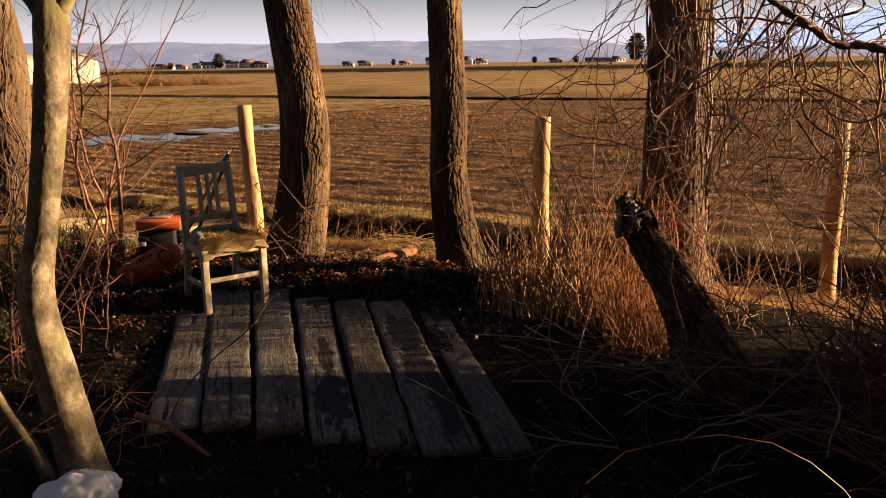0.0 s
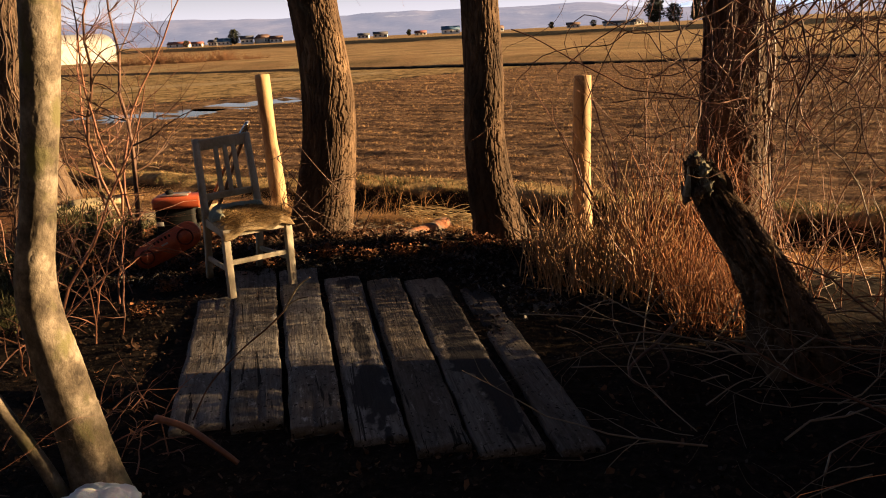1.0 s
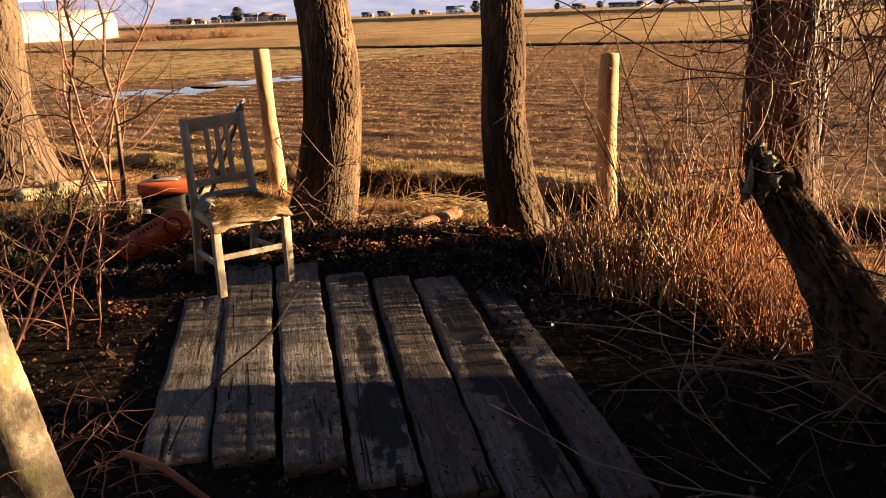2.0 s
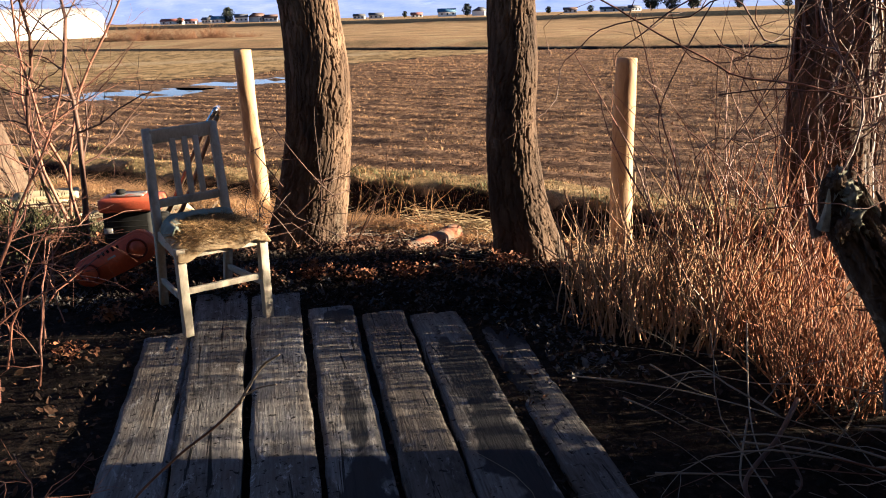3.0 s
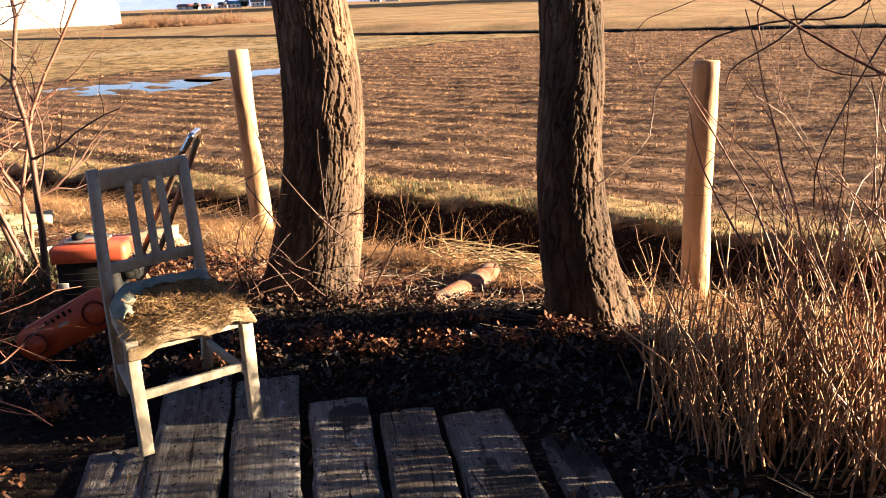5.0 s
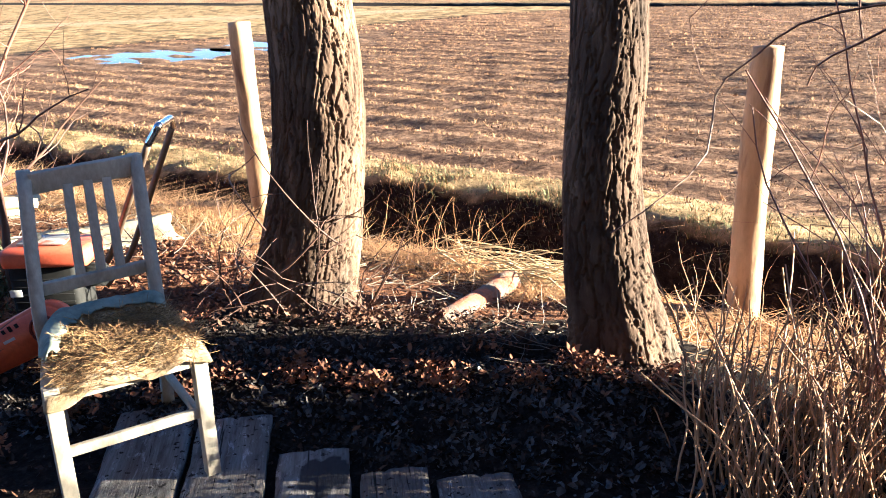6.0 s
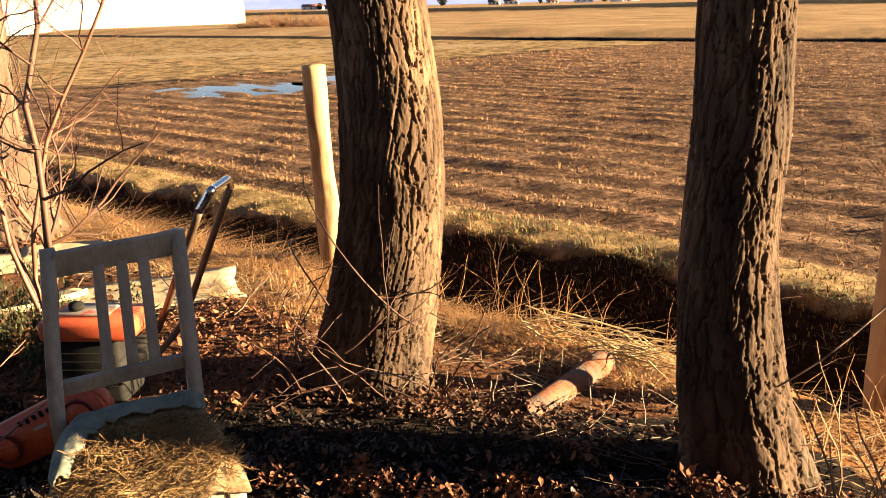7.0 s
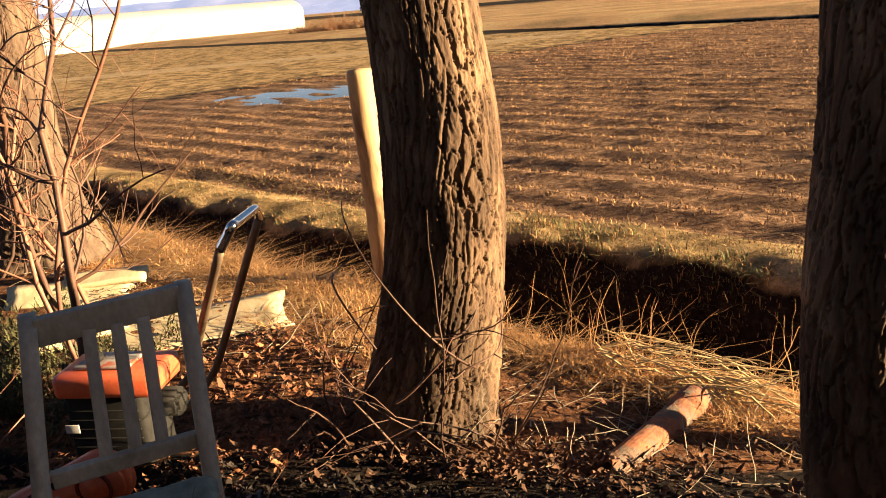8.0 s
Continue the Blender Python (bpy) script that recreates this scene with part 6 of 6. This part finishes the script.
def house(x, y, w, d, h, roof_h, turn, roof, label):
    ob = thing("farmhouse", Matrix.Translation((x, y, -0.3)) @ Matrix.Rotation(radians(turn), 4, "Z"), label, "house", "distant houses")
    part("house_wall", box(w, d, h, 0.03, Matrix.Translation((0, 0, h / 2))), M_HOUSE, ob)
    bm = bmesh.new()
    e = 0.5
    pts = [(-w / 2 - e, -d / 2 - e, h - 0.15), (w / 2 + e, -d / 2 - e, h - 0.15), (w / 2 + e, d / 2 + e, h - 0.15), (-w / 2 - e, d / 2 + e, h - 0.15), (-w / 2 - e, 0, h + roof_h), (w / 2 + e, 0, h + roof_h)]
    vs = [bm.verts.new(p) for p in pts]
    for q in ((0, 1, 5, 4), (2, 3, 4, 5), (1, 2, 5), (3, 0, 4), (3, 2, 1, 0)):
        bm.faces.new([vs[k] for k in q])
    part("roof", bm, M_ROOF[roof], ob)
    for k in range(3):
        win = part("window", box(1.3, 0.12, 1.2, 0.02), M_PANE, ob)
        win.location = (-w / 3 + k * w / 3, -d / 2 - 0.03, h * 0.6)
    return ob


K = 1.75
for x, y, w, d, h, r, turn, roof, label in [
        (-137.5, 350, 9, 8, 4.0, 2.4, 20, "grey", "distant white farmhouse with a dark roof"), (-131, 352, 10, 9, 4.2, 2.6, 70, "brown", "distant cream farmhouse with brown roof"),
        (-125.5, 352, 9, 7, 3.2, 2.2, 15, "brown", "distant low farmhouse with brown roof"), (-147, 349, 9, 8, 3.0, 2.4, 10, "blue", "distant shed with a blue roof"),
        (-154, 355, 7, 6, 3.0, 1.8, 0, "grey", "distant pale shed with grey roof"), (-160, 352, 8, 6, 2.5, 1.5, 5, "red", "distant low barn with a red roof"), (-170, 356, 16, 7, 2.8, 1.8, 0, "red", "distant long barn with a red roof"),
        (-52, 350, 12, 9, 3.5, 2.4, 12, "blue", "distant barn with a bright blue roof"), (-38.5, 352, 13, 9, 3.6, 2.6, 80, "grey", "distant white house with a grey roof"), (-33, 352, 7, 6, 2.8, 1.8, 20, "brown", "distant small brown-roofed house"),
        (-82, 356, 10, 7, 2.8, 1.7, 8, "grey", "distant pale house with grey roof"), (-90, 360, 8, 6, 2.5, 1.6, 4, "grey", "distant pale shed with grey roof"), (-2.8, 356, 9, 7, 2.6, 1.6, 0, "brown", "distant pale house with brown roof"),
        (14, 352, 18, 7, 2.4, 1.4, 0, "grey", "distant long white hall"), (22, 355, 8, 7, 2.6, 1.8, 30, "grey", "distant white house with grey roof"), (-66, 362, 8, 6, 2.4, 1.5, 15, "red", "distant small house with red roof")]:
    house((x + 13) * K, y * K, w, d, h, r, turn, roof, label)

M_FARLEAF = surface("dark_far_foliage", [(0.3, (0.02, 0.028, 0.018)), (0.7, (0.055, 0.06, 0.035))], 0.9, 0.5, (1, 1, 1), 4, 0.05, 0.0, island=0.5)
M_RUSTBUSH = surface("rust_brown_dry_bush", [(0.3, (0.2, 0.1, 0.05)), (0.7, (0.4, 0.21, 0.1))], 0.9, 0.5, (1, 1, 1), 4, 0.05, 0.0, island=0.5)


def far_tree(x, y, h, w, seed, cone, label):
    rng = np.random.default_rng(seed)
    ob = thing("distant_tree", Matrix.Translation((x, y, -0.3)), label, "tree", "distant trees")
    v, f = rings([(0, 0, 0), (0.1, 0, h * 0.5), (0.0, 0, h * 0.92)], np.array((0.35, 0.22, 0.06)), 7)
    raw("trunk", v, f, M_TWIG, ob)
    n = 1500
    k = rng.uniform(0.08, 1, n)
    spread = (1 - k) ** 0.8 * w / 2 if cone else np.sqrt(np.clip(1 - (2 * k - 1.05) ** 2, 0, 1)) * w / 2
    t = rng.uniform(0, 6.28, n)
    rr = spread * np.sqrt(rng.uniform(0.1, 1, n)) * (0.75 + 0.25 * np.sin(t * 3 + k * 9))
    c = np.stack([rr * np.cos(t), rr * np.sin(t), 0.6 + k * (h - 0.6)], axis=-1)
    a, b = rng.normal(0, h * 0.035, (n, 3)), rng.normal(0, h * 0.035, (n, 3))
    v = np.stack([c - a, c + b, c + a], axis=1).reshape(-1, 3)
    raw("crown", v, np.arange(3 * n).reshape(-1, 3), M_FARLEAF, ob, smooth=False)
    return ob


for i, (x, y, h, w, cone, label) in enumerate([(-143, 350, 11, 10, False, "distant round dark tree among the houses"), (-110, 352, 11, 9, False, "distant dark round tree among houses"), (-44, 352, 8.5, 8, False, "distant tree beside a house"),
        (-153, 356, 6, 5, False, "small distant bare tree by houses"), (28.5, 350, 19, 15, False, "tall distant dark tree by houses"), (36, 351, 13, 14, False, "distant dark tree in a row"), (44.5, 350, 20, 12, True, "tall distant dark conifer"), (-11.5, 352, 5, 5, False, "small distant dark tree on the plain"), (5, 352, 5, 6, False, "small distant dark tree on the plain"),
        (-70, 356, 5, 4, False, "small distant dark tree on the plain"), (62, 352, 7, 7, False, "small distant dark tree on the plain"), (80, 352, 6, 8, False, "small distant dark tree on the plain"), (-165, 352, 5, 6, False, "small distant dark tree on the plain")]):
    far_tree((x + 13) * K, y * K, h, w, 300 + i, cone, label)


def bush(x, y, w, h, seed):
    rng = np.random.default_rng(seed)
    paths = []
    for _ in range(190):
        t = rng.uniform(0, 6.28)
        paths += branching((x + rng.normal(0, w * 0.22), y + rng.normal(0, 0.5), -0.25), (math.cos(t) * 0.7, math.sin(t) * 0.7, 1), h * rng.uniform(0.5, 1.1), 0.022, rng, 1, 4, 0.4, 0.5, 5, 0.8)
    v, f = tubes(paths, 3)
    return tagged(raw("dry_bush", v, f, M_RUSTBUSH), "rust-brown dry bush at the field edge", "bush", "dry bushes")


for i, (x, y, w, h) in enumerate([(-33.5, 66.5, 3.0, 1.3), (-30.6, 66.0, 2.8, 1.9), (-28.0, 66.5, 2.6, 1.5), (-26.5, 69.5, 2.8, 1.6), (-24.0, 70.0, 2.6, 0.9)]):
    bush(x, y, w, h, 320 + i)

# bluish hill and mountain colours carry the haze of distance
M_HILL = surface("hazy_wooded_hill_with_snow", [(0.3, (0.1, 0.1, 0.14)), (0.55, (0.16, 0.155, 0.2)), (0.75, (0.24, 0.22, 0.25))], 1.0, 0.004, (1, 1, 2.5), 0.03, 1, 0.0, dirt=(0.3, 0.31, 0.35), dirt_scale=0.006, dirt_from=0.66, spec=0.0)
M_FARMOUNT = surface("hazy_snowy_mountain", [(0.3, (0.55, 0.6, 0.7)), (0.7, (0.72, 0.76, 0.82))], 1.0, 0.002, (1, 1, 2), 0.01, 1, 0.0, spec=0.0)


# faint emission stands in for haze before the far ridges
def haze_glow(material, colour):
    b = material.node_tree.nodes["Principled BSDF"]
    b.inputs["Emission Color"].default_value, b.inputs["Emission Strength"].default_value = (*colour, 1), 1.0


haze_glow(M_HILL, (0.06, 0.062, 0.072))
haze_glow(M_FARMOUNT, (0.15, 0.17, 0.205))


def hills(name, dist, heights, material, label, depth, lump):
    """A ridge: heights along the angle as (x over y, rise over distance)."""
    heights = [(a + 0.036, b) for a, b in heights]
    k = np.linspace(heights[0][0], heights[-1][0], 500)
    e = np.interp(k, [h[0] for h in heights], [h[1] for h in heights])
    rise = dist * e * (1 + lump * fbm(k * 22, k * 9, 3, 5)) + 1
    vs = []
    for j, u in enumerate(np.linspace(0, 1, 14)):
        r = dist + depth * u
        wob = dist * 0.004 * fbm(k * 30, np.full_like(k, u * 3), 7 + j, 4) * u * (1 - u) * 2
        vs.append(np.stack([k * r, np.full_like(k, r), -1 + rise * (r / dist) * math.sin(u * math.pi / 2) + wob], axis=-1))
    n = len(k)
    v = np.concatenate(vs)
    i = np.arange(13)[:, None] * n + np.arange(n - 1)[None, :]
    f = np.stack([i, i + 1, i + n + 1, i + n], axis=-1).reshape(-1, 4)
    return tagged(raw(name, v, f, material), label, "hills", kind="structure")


hills("hills_backdrop", 2600, [(-2.2, 0.02), (-1.3, 0.032), (-0.67, 0.0325), (-0.47, 0.0295), (-0.35, 0.0245), (-0.19, 0.0258), (-0.05, 0.024), (0.0, 0.0262), (0.02, 0.026), (0.045, 0.0205), (0.07, 0.016), (0.2, 0.012), (0.8, 0.01), (2.2, 0.01)], M_HILL, "long wooded hill range with snow patches, haze as glow", 500, 0.035)
hills("mountain_backdrop", 4000, [(0.05, 0.006), (0.12, 0.02), (0.2, 0.03), (0.28, 0.047), (0.36, 0.055), (0.5, 0.05), (0.8, 0.04), (1.4, 0.02)], M_FARMOUNT, "pale blue snowy mountain far away, haze as glow", 300, 0.03)
